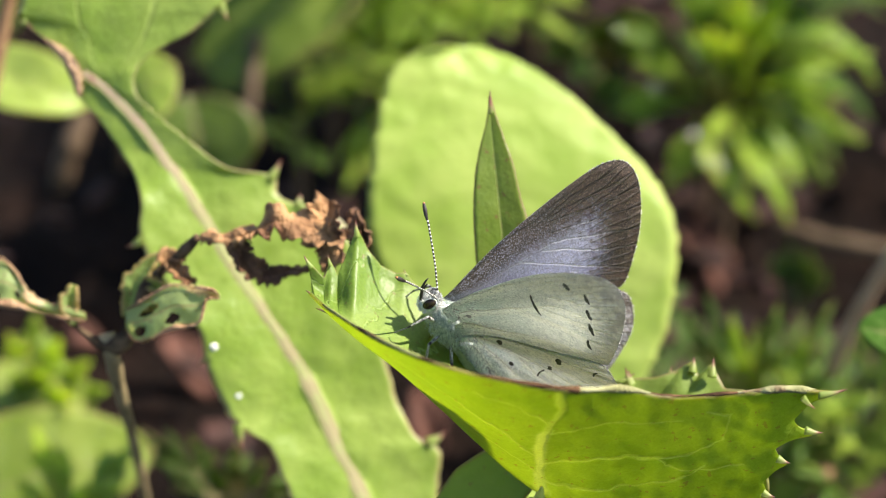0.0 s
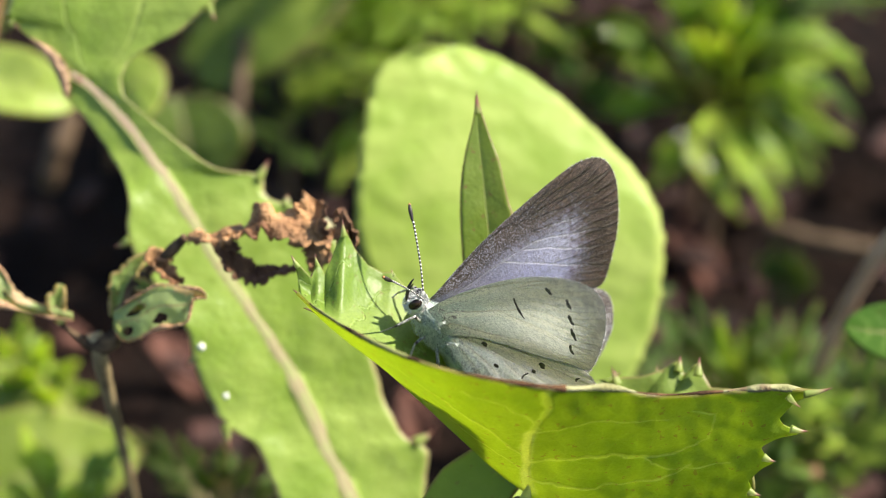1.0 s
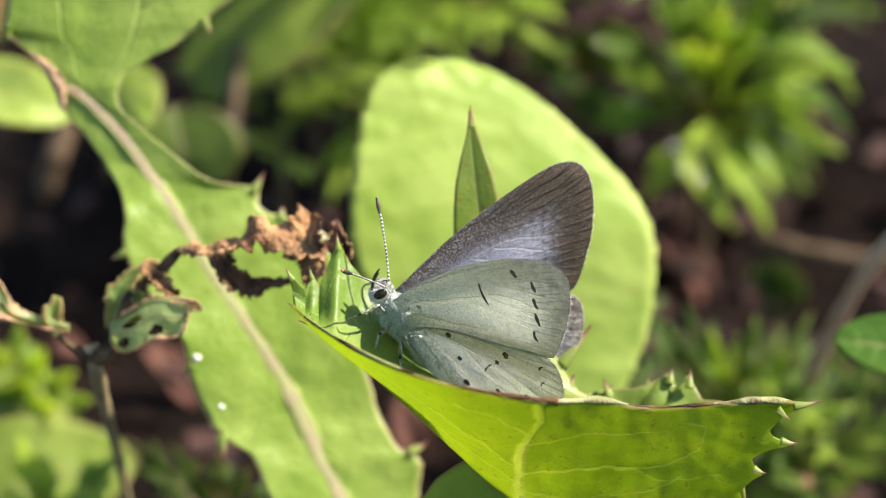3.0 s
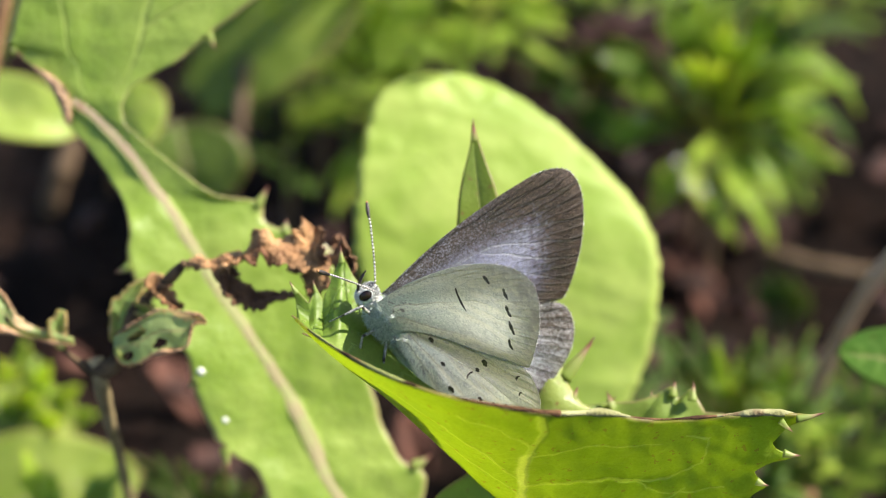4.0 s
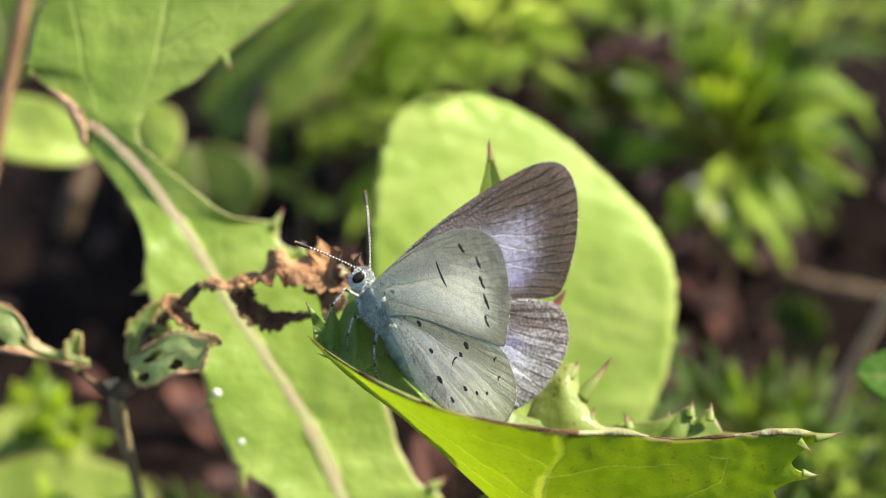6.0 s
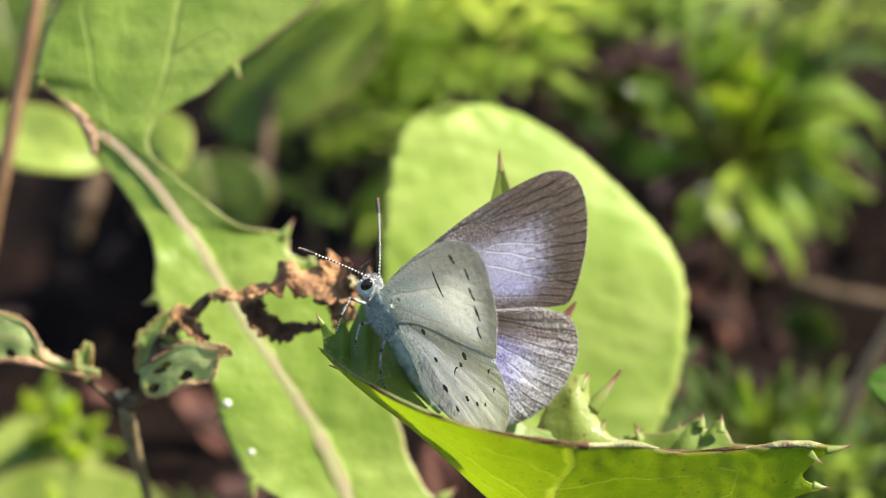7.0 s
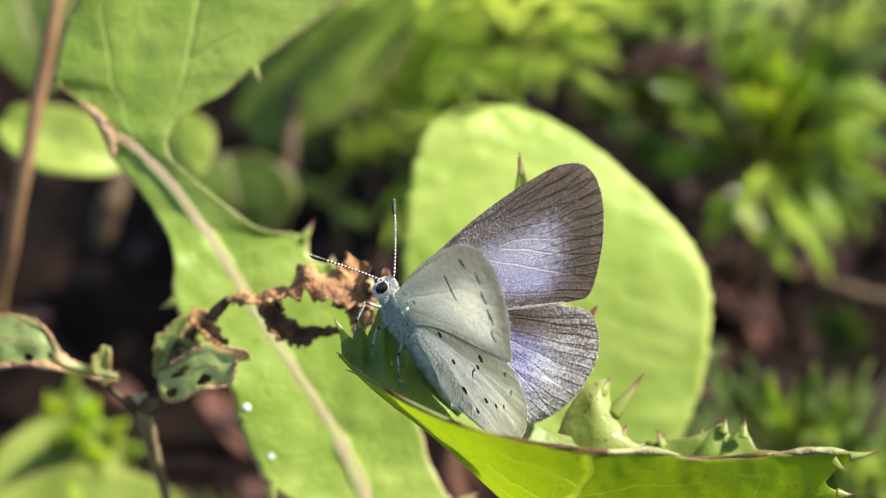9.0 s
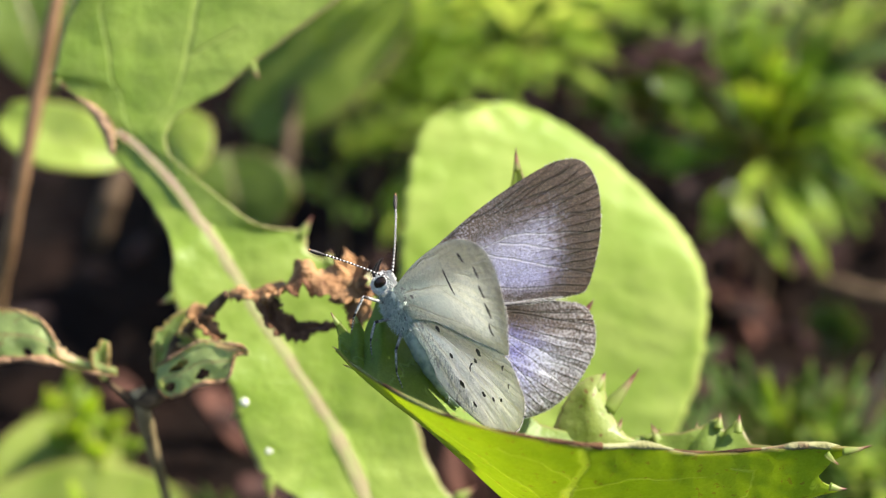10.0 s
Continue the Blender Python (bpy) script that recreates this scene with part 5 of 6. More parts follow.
for at, r in (((25.23, 18.41, 95.0), 0.75), ((27.21, 13.57, 95.0), 1.0), ((31.16, 9.43, 95.0), 0.8), ((29.05, 10.26, 95.0), 0.6), ((21.08, 23.16, 100.0), 0.8), ((20.43, 24.79, 100.0), 0.6)):
    water_drop(at, r)
# white beads added where drops glint in the sun
for at, r in (((-17.41, -7.46, 18.2), 0.32), ((-15.53, -11.19, 18.2), 0.24)):
    bm = bmesh.new()
    bmesh.ops.create_uvsphere(bm, u_segments=16, v_segments=10, radius=r * MM)
    drop = part("sap_drop", bm, GLINT_WHITE)
    drop.matrix_basis = Matrix.Translation(plan(at)) @ Matrix.Diagonal((1, 0.8, 1, 1))
    tagged(drop, "small white bead painted as the sun glint of a drop on a leaf", "drop", "sap drops on the leaf")


# ---- butterfly ----
FORE_VEINS = (((0.2, 0.5), (0.9, 5.0), (0.95, 10.0)), ((0.55, 7.0), (0.6, 11.0), (0.3, 15.0)), ((0.4, 8.0), (-0.2, 12.0), (-0.8, 15.2)), ((0.1, 8.0), (-1.0, 11.5), (-1.9, 15.0)), ((-0.7, 7.8), (-2.0, 11.0), (-3.2, 14.4)), ((-1.4, 7.5), (-3.0, 10.4), (-4.5, 13.6)), ((-1.5, 6.6), (-3.7, 9.6), (-5.6, 12.6)), ((-1.2, 4.8), (-4.0, 8.2), (-6.6, 11.2)), ((-0.8, 0.4), (-1.15, 4.0), (-1.4, 7.5)), ((-1.6, 0.3), (-3.7, 4.4), (-6.9, 10.0)))
HIND_VEINS = (((-2.6, 0.8), (-5.2, 5.2), (-7.4, 10.0)), ((-4.2, 3.4), (-6.6, 6.6), (-8.6, 10.2)), ((-5.8, 5.2), (-8.0, 8.0), (-9.6, 10.2)), ((-6.4, 4.6), (-9.0, 7.3), (-10.8, 9.2)), ((-6.6, 4.0), (-9.8, 6.2), (-11.8, 7.8)), ((-6.5, 3.6), (-10.0, 5.0), (-12.5, 6.1)), ((-5.5, 2.6), (-9.0, 3.5), (-12.8, 4.3)), ((-2.8, 0.5), (-4.5, 2.1), (-6.6, 4.0)), ((-3.0, 0.2), (-7.0, 1.4), (-12.4, 2.7)), ((-3.0, -0.2), (-8.0, 0.0), (-11.5, 1.0)))


def wing_material(name, kind):
    """Scaled wing: veins, dusted scales, and the blue or pale ground of each face."""
    n = Nodes(name)
    uvv, a, b = n.uv()
    ob = n.obj()
    hind, under = "hind" in kind, "under" in kind
    wave = n.math("MULTIPLY", n.math("SUBTRACT", n.noise(260, 2, 0.5, ob), 0.5), 0.7)
    x = n.math("ADD", n.math("SUBTRACT", n.math("MULTIPLY", a, 20.0), 16.0), wave)
    y = n.math("ADD", n.math("MULTIPLY", b, 20.0), n.math("MULTIPLY", wave, 0.5))
    rx = -2.4 if hind else -0.4
    ang = n.math("ARCTAN2", n.math("SUBTRACT", x, rx), n.math("ADD", y, 0.6))
    rad = n.math("SQRT", n.math("ADD", n.math("POWER", n.math("SUBTRACT", x, rx), 2.0), n.math("POWER", y, 2.0)))
    vein = halo = None
    for path in (HIND_VEINS if hind else FORE_VEINS):
        for p, q in zip(path, path[1:]):
            m = line_mask(n, x, y, p, q, 0.065)
            vein = m if vein is None else n.math("MAXIMUM", vein, m)
            if under and p[1] < 8.5:
                m = line_mask(n, n.math("ADD", x, 0.22), y, p, q, 0.34)
                halo = m if halo is None else n.math("MAXIMUM", halo, m)
    polar = n_angle(n, ang, rad)
    scales = n.noise(9500, 2, 0.75, ob)
    grain = n.noise(2600, 3, 0.7, ob)
    broad = n.noise(330, 4, 0.6, ob)
    specks = n.noise(7400, 2, 0.8, ob)
    # fine creases that run out to the margin between the veins
    fr = n.math("ABSOLUTE", n.math("SUBTRACT", n.math("FRACT", n.math("MULTIPLY", ang, 17.0 if hind else 21.0)), 0.5))
    crease = n.math("MULTIPLY", n.math("SUBTRACT", 1.0, n.step(fr, 0.03, 0.16)), n.step(n.math("ADD", rad, n.math("MULTIPLY", broad, 3.0)), 9.0, 12.5))
    if under:
        col = n.mix(n.step(broad, 0.3, 0.7), (0.73, 0.75, 0.63), (0.90, 0.91, 0.79))
        col = n.mix(1.0, col, n.ramp(n.noise(1500, 3, 0.65, ob), [(0.32, (0.80, 0.81, 0.80)), (0.66, (1.06, 1.06, 1.05))]), "MULTIPLY")
        col = n.mix(1.0, col, n.ramp(n.noise(11000, 2, 0.7, ob), [(0.36, (0.74, 0.75, 0.74)), (0.64, (1.10, 1.10, 1.09))]), "MULTIPLY")
        base = n.math("SUBTRACT", 1.0, n.step(n.math("ADD", n.math("ADD", rad, n.math("MULTIPLY", y, 0.7 if hind else 0.0)), n.math("MULTIPLY", n.math("SUBTRACT", broad, 0.5), 4.0)), 1.0, 10.0 if hind else 7.0))
        col = n.mix(n.math("MULTIPLY", base, 0.62), col, (0.34, 0.53, 0.46))
        col = n.mix(n.math("MULTIPLY", halo, 0.34), col, (1.0, 0.97, 0.74))
        col = n.mix(n.math("MULTIPLY", vein, 0.55), col, n.mix(n.step(rad, 3.0, 9.0), (0.42, 0.40, 0.28), (0.95, 0.95, 0.76)))
        col = n.mix(n.math("MULTIPLY", crease, 0.12), col, (0.34, 0.34, 0.28))
        dust = n.math("MULTIPLY", n.step(specks, 0.53, 0.62), n.math("ADD", 0.44, n.math("MULTIPLY", base, 0.5)))
        dust = n.math("MULTIPLY", dust, n.math("ADD", 0.40, n.math("MULTIPLY", n.step(n.noise(700, 3, 0.6, ob), 0.3, 0.6), 0.60)))
        col = n.mix(dust, col, (0.15, 0.18, 0.15))
        col = n.mix(n.math("MULTIPLY", n.step(scales, 0.53, 0.64), 0.62), col, (1.0, 1.0, 0.93))
        fleck = n.math("MULTIPLY", n.step(n.noise(1900, 2, 0.6, ob), 0.60, 0.66), n.math("SUBTRACT", 1.0, n.step(y, -0.6, 1.2) if hind else n.step(rad, 1.0, 2.6)))
        col = n.mix(n.math("MULTIPLY", fleck, 0.85), col, (0.05, 0.055, 0.05))
        cloud = n.math("MULTIPLY", n.step(n.math("ADD", rad, n.math("MULTIPLY", broad, 2.0)), 10.5, 13.5), n.step(n.noise(1100, 3, 0.6, ob), 0.46, 0.6))
        col = n.mix(n.math("MULTIPLY", cloud, 0.45), col, (0.28, 0.28, 0.25))
        through = 0.65
    else:
        dark = n.mix(n.step(broad, 0.3, 0.7), (0.019, 0.0112, 0.0082), (0.054, 0.032, 0.023))
        dark = n.mix(n.math("MULTIPLY", n.step(scales, 0.52, 0.61), 0.62), dark, (0.22, 0.148, 0.115))
        dark = n.mix(n.math("MULTIPLY", n.step(specks, 0.50, 0.62), 0.55), dark, (0.010, 0.007, 0.006))
        far = n.math("ADD", n.math("ADD", rad, n.math("MULTIPLY", n.math("SUBTRACT", grain, 0.5), 4.0)), n.math("MULTIPLY", n.math("SUBTRACT", scales, 0.5), 6.0))
        if hind:
            streak = n.step(n.noise(26, 3, 0.6, polar), 0.42, 0.62)
            patch = n.math("MULTIPLY", n.math("SUBTRACT", 1.0, n.step(n.math("ADD", ang, n.math("MULTIPLY", n.math("SUBTRACT", scales, 0.5), 0.5)), -0.82, -0.60)), n.math("SUBTRACT", 1.0, n.math("MULTIPLY", n.step(far, 8.5, 12.6), 0.8)))
            violet = n.math("SUBTRACT", 1.0, n.step(n.math("ADD", rad, n.math("MULTIPLY", grain, 3.0)), 8.0, 12.0))
            blue = n.mix(violet, (0.52, 0.54, 0.66), (0.22, 0.22, 0.70))
            blue = n.mix(n.math("MULTIPLY", streak, n.math("SUBTRACT", 0.75, n.math("MULTIPLY", violet, 0.35))), blue, (0.78, 0.80, 0.94))
            patch = n.math("MULTIPLY", patch, n.math("ADD", 0.16, n.math("MULTIPLY", n.step(n.math("ADD", specks, n.math("MULTIPLY", streak, 0.10)), 0.44, 0.58), 0.78)))
            rim = n.math("MULTIPLY", n.step(n.math("ADD", specks, n.math("MULTIPLY", streak, 0.08)), 0.52, 0.62), n.step(rad, 6.0, 10.5))
            dark = n.mix(n.math("MULTIPLY", rim, 0.70), dark, (0.60, 0.57, 0.58))
        else:
            far = n.math("ADD", far, n.math("MULTIPLY", x, -0.25))
            lead = n.math("ADD", ang, n.math("ADD", n.math("MULTIPLY", n.math("SUBTRACT", grain, 0.5), 0.3), n.math("MULTIPLY", n.math("SUBTRACT", scales, 0.5), 0.5)))
            rear = n.math("ADD", n.math("ADD", n.math("MULTIPLY", n.math("ADD", x, 2.2), 0.873), n.math("MULTIPLY", y, 0.487)), n.math("MULTIPLY", n.math("SUBTRACT", scales, 0.5), 2.0))
            patch = n.math("MULTIPLY", n.math("SUBTRACT", 1.0, n.step(lead, -0.22, 0.0)), n.math("SUBTRACT", 1.0, n.step(far, 9.8, 12.6)))
            patch = n.math("MULTIPLY", patch, n.step(rear, 0.2, 1.7))
            patch = n.math("MULTIPLY", patch, n.math("ADD", 0.35, n.math("MULTIPLY", n.step(rad, 2.0, 7.5), 0.65)))
            blue = n.mix(n.step(scales, 0.36, 0.64), (0.19, 0.19, 0.36), (0.50, 0.50, 0.66))
            blue = n.mix(n.step(rear, 1.0, 4.5), n.mix(1.0, blue, (0.84, 0.84, 1.04), "MULTIPLY"), blue)
            blue = n.mix(n.math("MULTIPLY", n.step(specks, 0.50, 0.60), 0.75), blue, (0.07, 0.06, 0.09))
            mark = line_mask(n, x, y, (0.35, 7.3), (-1.2, 7.0), 0.22)
            blue = n.mix(n.math("MULTIPLY", mark, 0.6), blue, (0.05, 0.045, 0.06))
            sparkle = n.math("MULTIPLY", n.step(n.noise(12000, 1, 0.5, ob), 0.55, 0.62), n.math("SUBTRACT", 1.0, n.step(n.math("ADD", rad, n.math("MULTIPLY", broad, 3.0)), 4.5, 13.5)))
            dark = n.mix(n.math("MULTIPLY", sparkle, 0.75), dark, (0.60, 0.60, 0.74))
        col = n.mix(patch, dark, blue)
        col = n.mix(n.math("MULTIPLY", n.math("MULTIPLY", crease, n.math("SUBTRACT", 1.0, patch)), 0.42), col, (0.012, 0.009, 0.008))
        lines = n.mix(patch, (0.010, 0.008, 0.007), (0.72, 0.72, 0.80))
        col = n.mix(n.math("MULTIPLY", vein, n.math("SUBTRACT", 0.72, n.math("MULTIPLY", patch, 0.25))), col, lines)
        through = 0.46
        gap = n.math("ADD", 0.16, n.math("MULTIPLY", patch, 0.50))
    nor = n.bump(n.math("ADD", n.math("MULTIPLY", vein, 0.8), n.math("ADD", n.math("MULTIPLY", crease, -0.4), n.math("MULTIPLY", scales, 0.7))), 0.8, 0.00016)
    clear = n.mix(0.24, n.mix(1.0, col, (1.25, 1.26, 1.20), "MULTIPLY"), (0.97, 1.0, 0.93)) if under else n.mix(gap, col, (0.97, 0.96, 0.84))
    return n.set(col, 0.55 if under else 0.48, 0.3, through, clear, nor)


def n_angle(n, ang, rad):
    c = n.tree.nodes.new("ShaderNodeCombineXYZ")
    n.link(ang, c.inputs[0])
    n.link(n.math("MULTIPLY", rad, 0.01), c.inputs[1])
    return c.outputs[0]


F_UP, F_UN = wing_material("forewing_upper", "fore"), wing_material("forewing_under", "fore under")
H_UP, H_UN = wing_material("hindwing_upper", "hind"), wing_material("hindwing_under", "hind under")
FUR = plain_material("pale_fur", (0.32, 0.40, 0.36), (0.80, 0.84, 0.78), 4200, 0.7, 0.2, 0.0001)
ABDO = plain_material("abdomen_scales", (0.22, 0.29, 0.26), (0.50, 0.56, 0.50), 1600, 0.7, 0.3, 0.0001)
WHITE = plain_material("white_scales", (0.62, 0.62, 0.60), (0.80, 0.80, 0.78), 2000, 0.6, 0.2, 0.0001)
LEGW = plain_material("leg_scales", (0.10, 0.10, 0.095), (0.60, 0.60, 0.57), 5200, 0.6, 0.2, 0.0001)
BLACK = plain_material("black_scales", (0.018, 0.014, 0.013), (0.05, 0.04, 0.036), 2000, 0.45, 0.2, 0.0001)
SPOT = plain_material("spot_scales", (0.05, 0.045, 0.038), (0.15, 0.135, 0.11), 2500, 0.6, 0.2, 0.0001)
FRINGE = plain_material("fringe_scales", (0.20, 0.18, 0.16), (0.62, 0.60, 0.56), 3500, 0.6, 0.2, 0.0001)
ORANGE = plain_material("club_tip", (0.30, 0.13, 0.04), (0.5, 0.25, 0.1), 2000, 0.5, 0.2, 0.0001)
EYE = plain_material("eye", (0.012, 0.008, 0.006), (0.03, 0.018, 0.014), 2500, 0.22, 0.1, 0.00005, spec=0.3)

# outlines of the wings: x forward along the body, y outward; the left pair curls in at its margin and shows narrower
FORE_RIGHT = [(-0.2, -0.7), (0.75, 3), (1.35, 7), (1.48, 10.8), (1.2, 13.4), (0.1, 14.8), (-2.2, 14.55), (-5.0, 12.75), (-7.2, 10.4), (-7.1, 9.0), (-5.55, 5.3), (-3.85, 2.1), (-2.7, -0.9)]
FORE_LEFT = [(-0.2, -0.7), (0.75, 3), (1.3, 7), (1.3, 10.3), (0.7, 12.6), (-0.5, 13.5), (-2.4, 13.0), (-4.8, 11.2), (-6.7, 9.3), (-6.8, 8.5), (-5.4, 5.4), (-3.6, 2.2), (-2.7, -0.9)]
HIND_RIGHT = [(-2.3, -0.9), (-3.1, 2.4), (-4.95, 5.6), (-6.75, 8.6), (-7.8, 9.8), (-9.2, 9.9), (-10.8, 9.0), (-12.2, 6.9), (-12.8, 4.4), (-12.4, 2.3), (-11.2, 0.7), (-8.6, -0.6), (-5.2, -0.95), (-3.2, -1.0)]
HIND_LEFT = [(-2.5, -0.9), (-3.45, 2.2), (-5.25, 5.4), (-6.5, 8.0), (-7.4, 8.8), (-8.8, 8.75), (-10.2, 8.0), (-11.5, 6.4), (-12.1, 4.3), (-12.0, 2.3), (-11.0, 0.7), (-8.6, -0.6), (-5.2, -0.95), (-3.2, -1.0)]


def lash(bm, p, d, side, w):
    """One tapered hair from p along d (millimetres in the wing)."""
    u = d.orthogonal().normalized() * w
    v = d.normalized().cross(u)
    tip = p + d + Vector((-0.08, 0, -0.05)) * d.length
    vs = [bm.verts.new(Vector((q.x, side * q.y, q.z)) * MM) for q in (p + u, p - u * 0.5 + v * 0.87, p - u * 0.5 - v * 0.87, tip)]
    for f3 in ((0, 1, 3), (1, 2, 3), (2, 0, 3), (0, 2, 1)):
        bm.faces.new([vs[a] for a in f3])


def wing(name, outline, side, materials, parent, label, fringe):
    """A thin corrugated wing with its upper and lower faces and a fringe along the outer margin."""
    n, m = 120, 14
    rim = [np.array(p) for p in even([(*p, 0) for p in outline], n)]
    root = np.array((-1.4 if name == "forewing" else -3.3, -0.3, 0))
    off = 0.012 if name == "forewing" else -0.012
    bm = bmesh.new()
    uv = bm.loops.layers.uv.verify()

    def bend(x, y):
        """Height of the wing over its plane: veins, folds and a slight bow."""
        r = math.hypot(x + 1.6, y) / 15.0
        a = math.atan2(x + 1.6, y + 0.6)
        fold = max(0.0, 0.9 - y) ** 2 * 0.19 * min(1.0, max(0.0, (0.6 - x) / 1.6))
        return off + math.sin(a * 22) * 0.06 * r + math.sin(r * 2.6) * 0.3 - 0.55 * r * r - fold

    def spot(i, j):
        r = 0.03 + 0.97 * j / (m - 1)
        p = root + (rim[i] - root) * r
        return p, bend(p[0], p[1])

    sheets = []
    for h in (0.008, -0.008):
        sheets.append([[bm.verts.new(Vector((spot(i, j)[0][0], side * spot(i, j)[0][1], spot(i, j)[1] + h)) * MM) for j in range(m)] for i in range(n)])
    where = {}
    for k in range(2):
        for i in range(n):
            for j in range(m):
                p = spot(i, j)[0]
                where[sheets[k][i][j]] = ((p[0] + 16) / 20, p[1] / 20)

    def face(vs, mat):
        if side > 0:
            vs = vs[::-1]
        f = bm.faces.new(vs)
        f.material_index = mat
        for l in f.loops:
            l[uv].uv = where[l.vert]

    up, lo = sheets
    for i in range(n - 1):
        for j in range(m - 1):
            face([up[i][j], up[i][j + 1], up[i + 1][j + 1], up[i + 1][j]], 0)
            face([lo[i][j], lo[i + 1][j], lo[i + 1][j + 1], lo[i][j + 1]], 1)
        face([up[i][m - 1], lo[i][m - 1], lo[i + 1][m - 1], up[i + 1][m - 1]], 1)
    ob = part(name, bm, materials, parent, label)
    rng = random.Random(len(outline) * 10 + side)
    bm = bmesh.new()
    for k in range(int(fringe[0] * 6), int(fringe[1] * 6)):
        f = k / (6 * (len(outline) - 1)) * (n - 1)
        for q in range(7):
            i = min(int(f + q / 7 * (n - 1) / (6 * (len(outline) - 1))), n - 2)
            t = rng.random()
            p = rim[i] * (1 - t) + rim[i + 1] * t
            z = spot(i, m - 1)[1]
            d = rim[i + 1] - rim[i]
            d /= np.linalg.norm(d) + 1e-9
            o = np.array((d[1], -d[0], 0)) * (1 if np.dot(np.array((d[1], -d[0], 0)), p - root) > 0 else -1)
            l = rng.uniform(0.05, 0.13)
            w = 0.02
            tip = p + o * l + d * rng.uniform(-0.1, 0.1)
            vs = [bm.verts.new(Vector((a[0], side * a[1], zz)) * MM) for a, zz in ((p - d * w, z), (p + d * w, z), (tip + d * 0.015, z + rng.uniform(-0.1, 0.1)), (p - o * 0.05, z + 0.06))]
            for f3 in ((0, 1, 2), (1, 3, 2), (3, 0, 2), (0, 3, 1)):
                bm.faces.new([vs[a] for a in f3])
    part("fringe", bm, FRINGE, ob, "fine white fringe of hairs", smooth=False)
    bm = bmesh.new()
    if name == "forewing":
        for k in range(26):
            f = k / 25
            p = Vector((-4.6 - 2.1 * f, 3.9 + 4.4 * f, bend(-5.5, 5.5) + 0.03))
            d = Vector((-0.75 + rng.uniform(-0.2, 0.2), 0.55 + rng.uniform(-0.2, 0.2), 0.22)).normalized() * rng.uniform(0.45, 0.95)
            lash(bm, p, d, side, 0.022)
        part("hair_tuft", bm, WHITE, ob, "white hairs along the inner margin", smooth=False)
    else:
        for k in range(420):
            f = rng.random()
            p = Vector((-3.0 - 7.0 * f, -0.95 + 0.9 * f + rng.uniform(0.0, 1.3), 0))
            p.z = bend(p.x, p.y) - 0.03
            d = Vector((-0.7 + rng.uniform(-0.3, 0.3), rng.uniform(-0.6, 0.1), -0.35)).normalized() * rng.uniform(0.25, 0.6)
            lash(bm, p, d, side, 0.009)
        part("margin_hair", bm, ABDO, ob, "soft blue-green hairs along the inner margin", smooth=False)

    return ob, bend


def wing_spot(ob, put, side, x, y, l, w, turn, bend=0.0, faint=False):
    """A dark mark of scales, a little proud of the underside."""
    bm = bmesh.new()
    c, s = math.cos(radians(turn)), math.sin(radians(turn))
    rows = []
    for k in range(9):
        f = (k / 8 * 2 - 1)
        h = w * 0.56 * max(0.12, 1 - f ** 4) ** 0.5 * (1 + 0.22 * math.sin(f * 5 + x * 3))
        q = [(f * l * 0.58, bend * (f * f - 0.5) + g * h) for g in (-1, 1)]
        row = []
        for a, b in q:
            px, py = x + a * c - b * s, y + a * s + b * c
            row.append((px, py, put(px, py) - 0.030))
        rows.append(row)
    vs = [[bm.verts.new(Vector((p[0], side * p[1], p[2] + h)) * MM) for p in row for h in (0, 0.02)] for row in rows]
    for a, b in zip(vs, vs[1:]):
        for i, j in ((0, 2), (1, 3), (0, 1), (2, 3)):
            bm.faces.new((a[i], a[j], b[j], b[i]))
    for e in (vs[0], vs[-1]):
        bm.faces.new((e[0], e[1], e[3], e[2]))
    return part("wing_spot", bm, SPOT, ob, smooth=False)


def ellipsoid(c, r, turn=(0, 0, 0), seg=20, bm=None):
    bm = bm or bmesh.new()
    m = Matrix.Translation(Vector(c) * MM) @ Euler([radians(a) for a in turn]).to_matrix().to_4x4() @ Matrix.Diagonal((*[v * MM for v in r], 1))
    bmesh.ops.create_uvsphere(bm, u_segments=seg, v_segments=seg // 2 + 2, radius=1, matrix=m)
    return bm


def hairs(c, r, count, length, back, seed, turn=0.0, keep=lambda d: True, width=0.035):
    """Fine tapered hairs on an ellipsoid, combed backwards."""
    rng = random.Random(seed)
    bm = bmesh.new()
    made = 0
    while made < count:
        d = Vector((rng.gauss(0, 1), rng.gauss(0, 1), rng.gauss(0, 1))).normalized()
        if not keep(d):
            continue
        made += 1
        p = Vector((d.x * r[0], d.y * r[1], d.z * r[2]))
        nrm = Vector((d.x / r[0], d.y / r[1], d.z / r[2])).normalized()
        rot = Matrix.Rotation(radians(turn), 3, "Y")
        p, nrm = rot @ p + Vector(c), rot @ nrm
        way = (nrm + Vector((back, 0, 0)) + Vector((rng.uniform(-0.3, 0.3), rng.uniform(-0.3, 0.3), rng.uniform(-0.3, 0.3)))).normalized()
        l = length * rng.uniform(0.5, 1.2)
        s1 = way.orthogonal().normalized() * width
        s2 = way.cross(s1)
        bend = Vector((back * 0.3, 0, -0.15)) * l * 0.5
        root = [bm.verts.new((p - way * 0.05 + s1 * math.cos(a) + s2 * math.sin(a)) * MM) for a in (0, 2.1, 4.2)]
        mid = [bm.verts.new((p + way * l * 0.55 + (s1 * math.cos(a) + s2 * math.sin(a)) * 0.7) * MM) for a in (0, 2.1, 4.2)]
        tip = bm.verts.new((p + way * l + bend) * MM)
        for i in range(3):
            j = (i + 1) % 3
            bm.faces.new((root[i], root[j], mid[j], mid[i]))
            bm.faces.new((mid[i], mid[j], tip))
    return bm


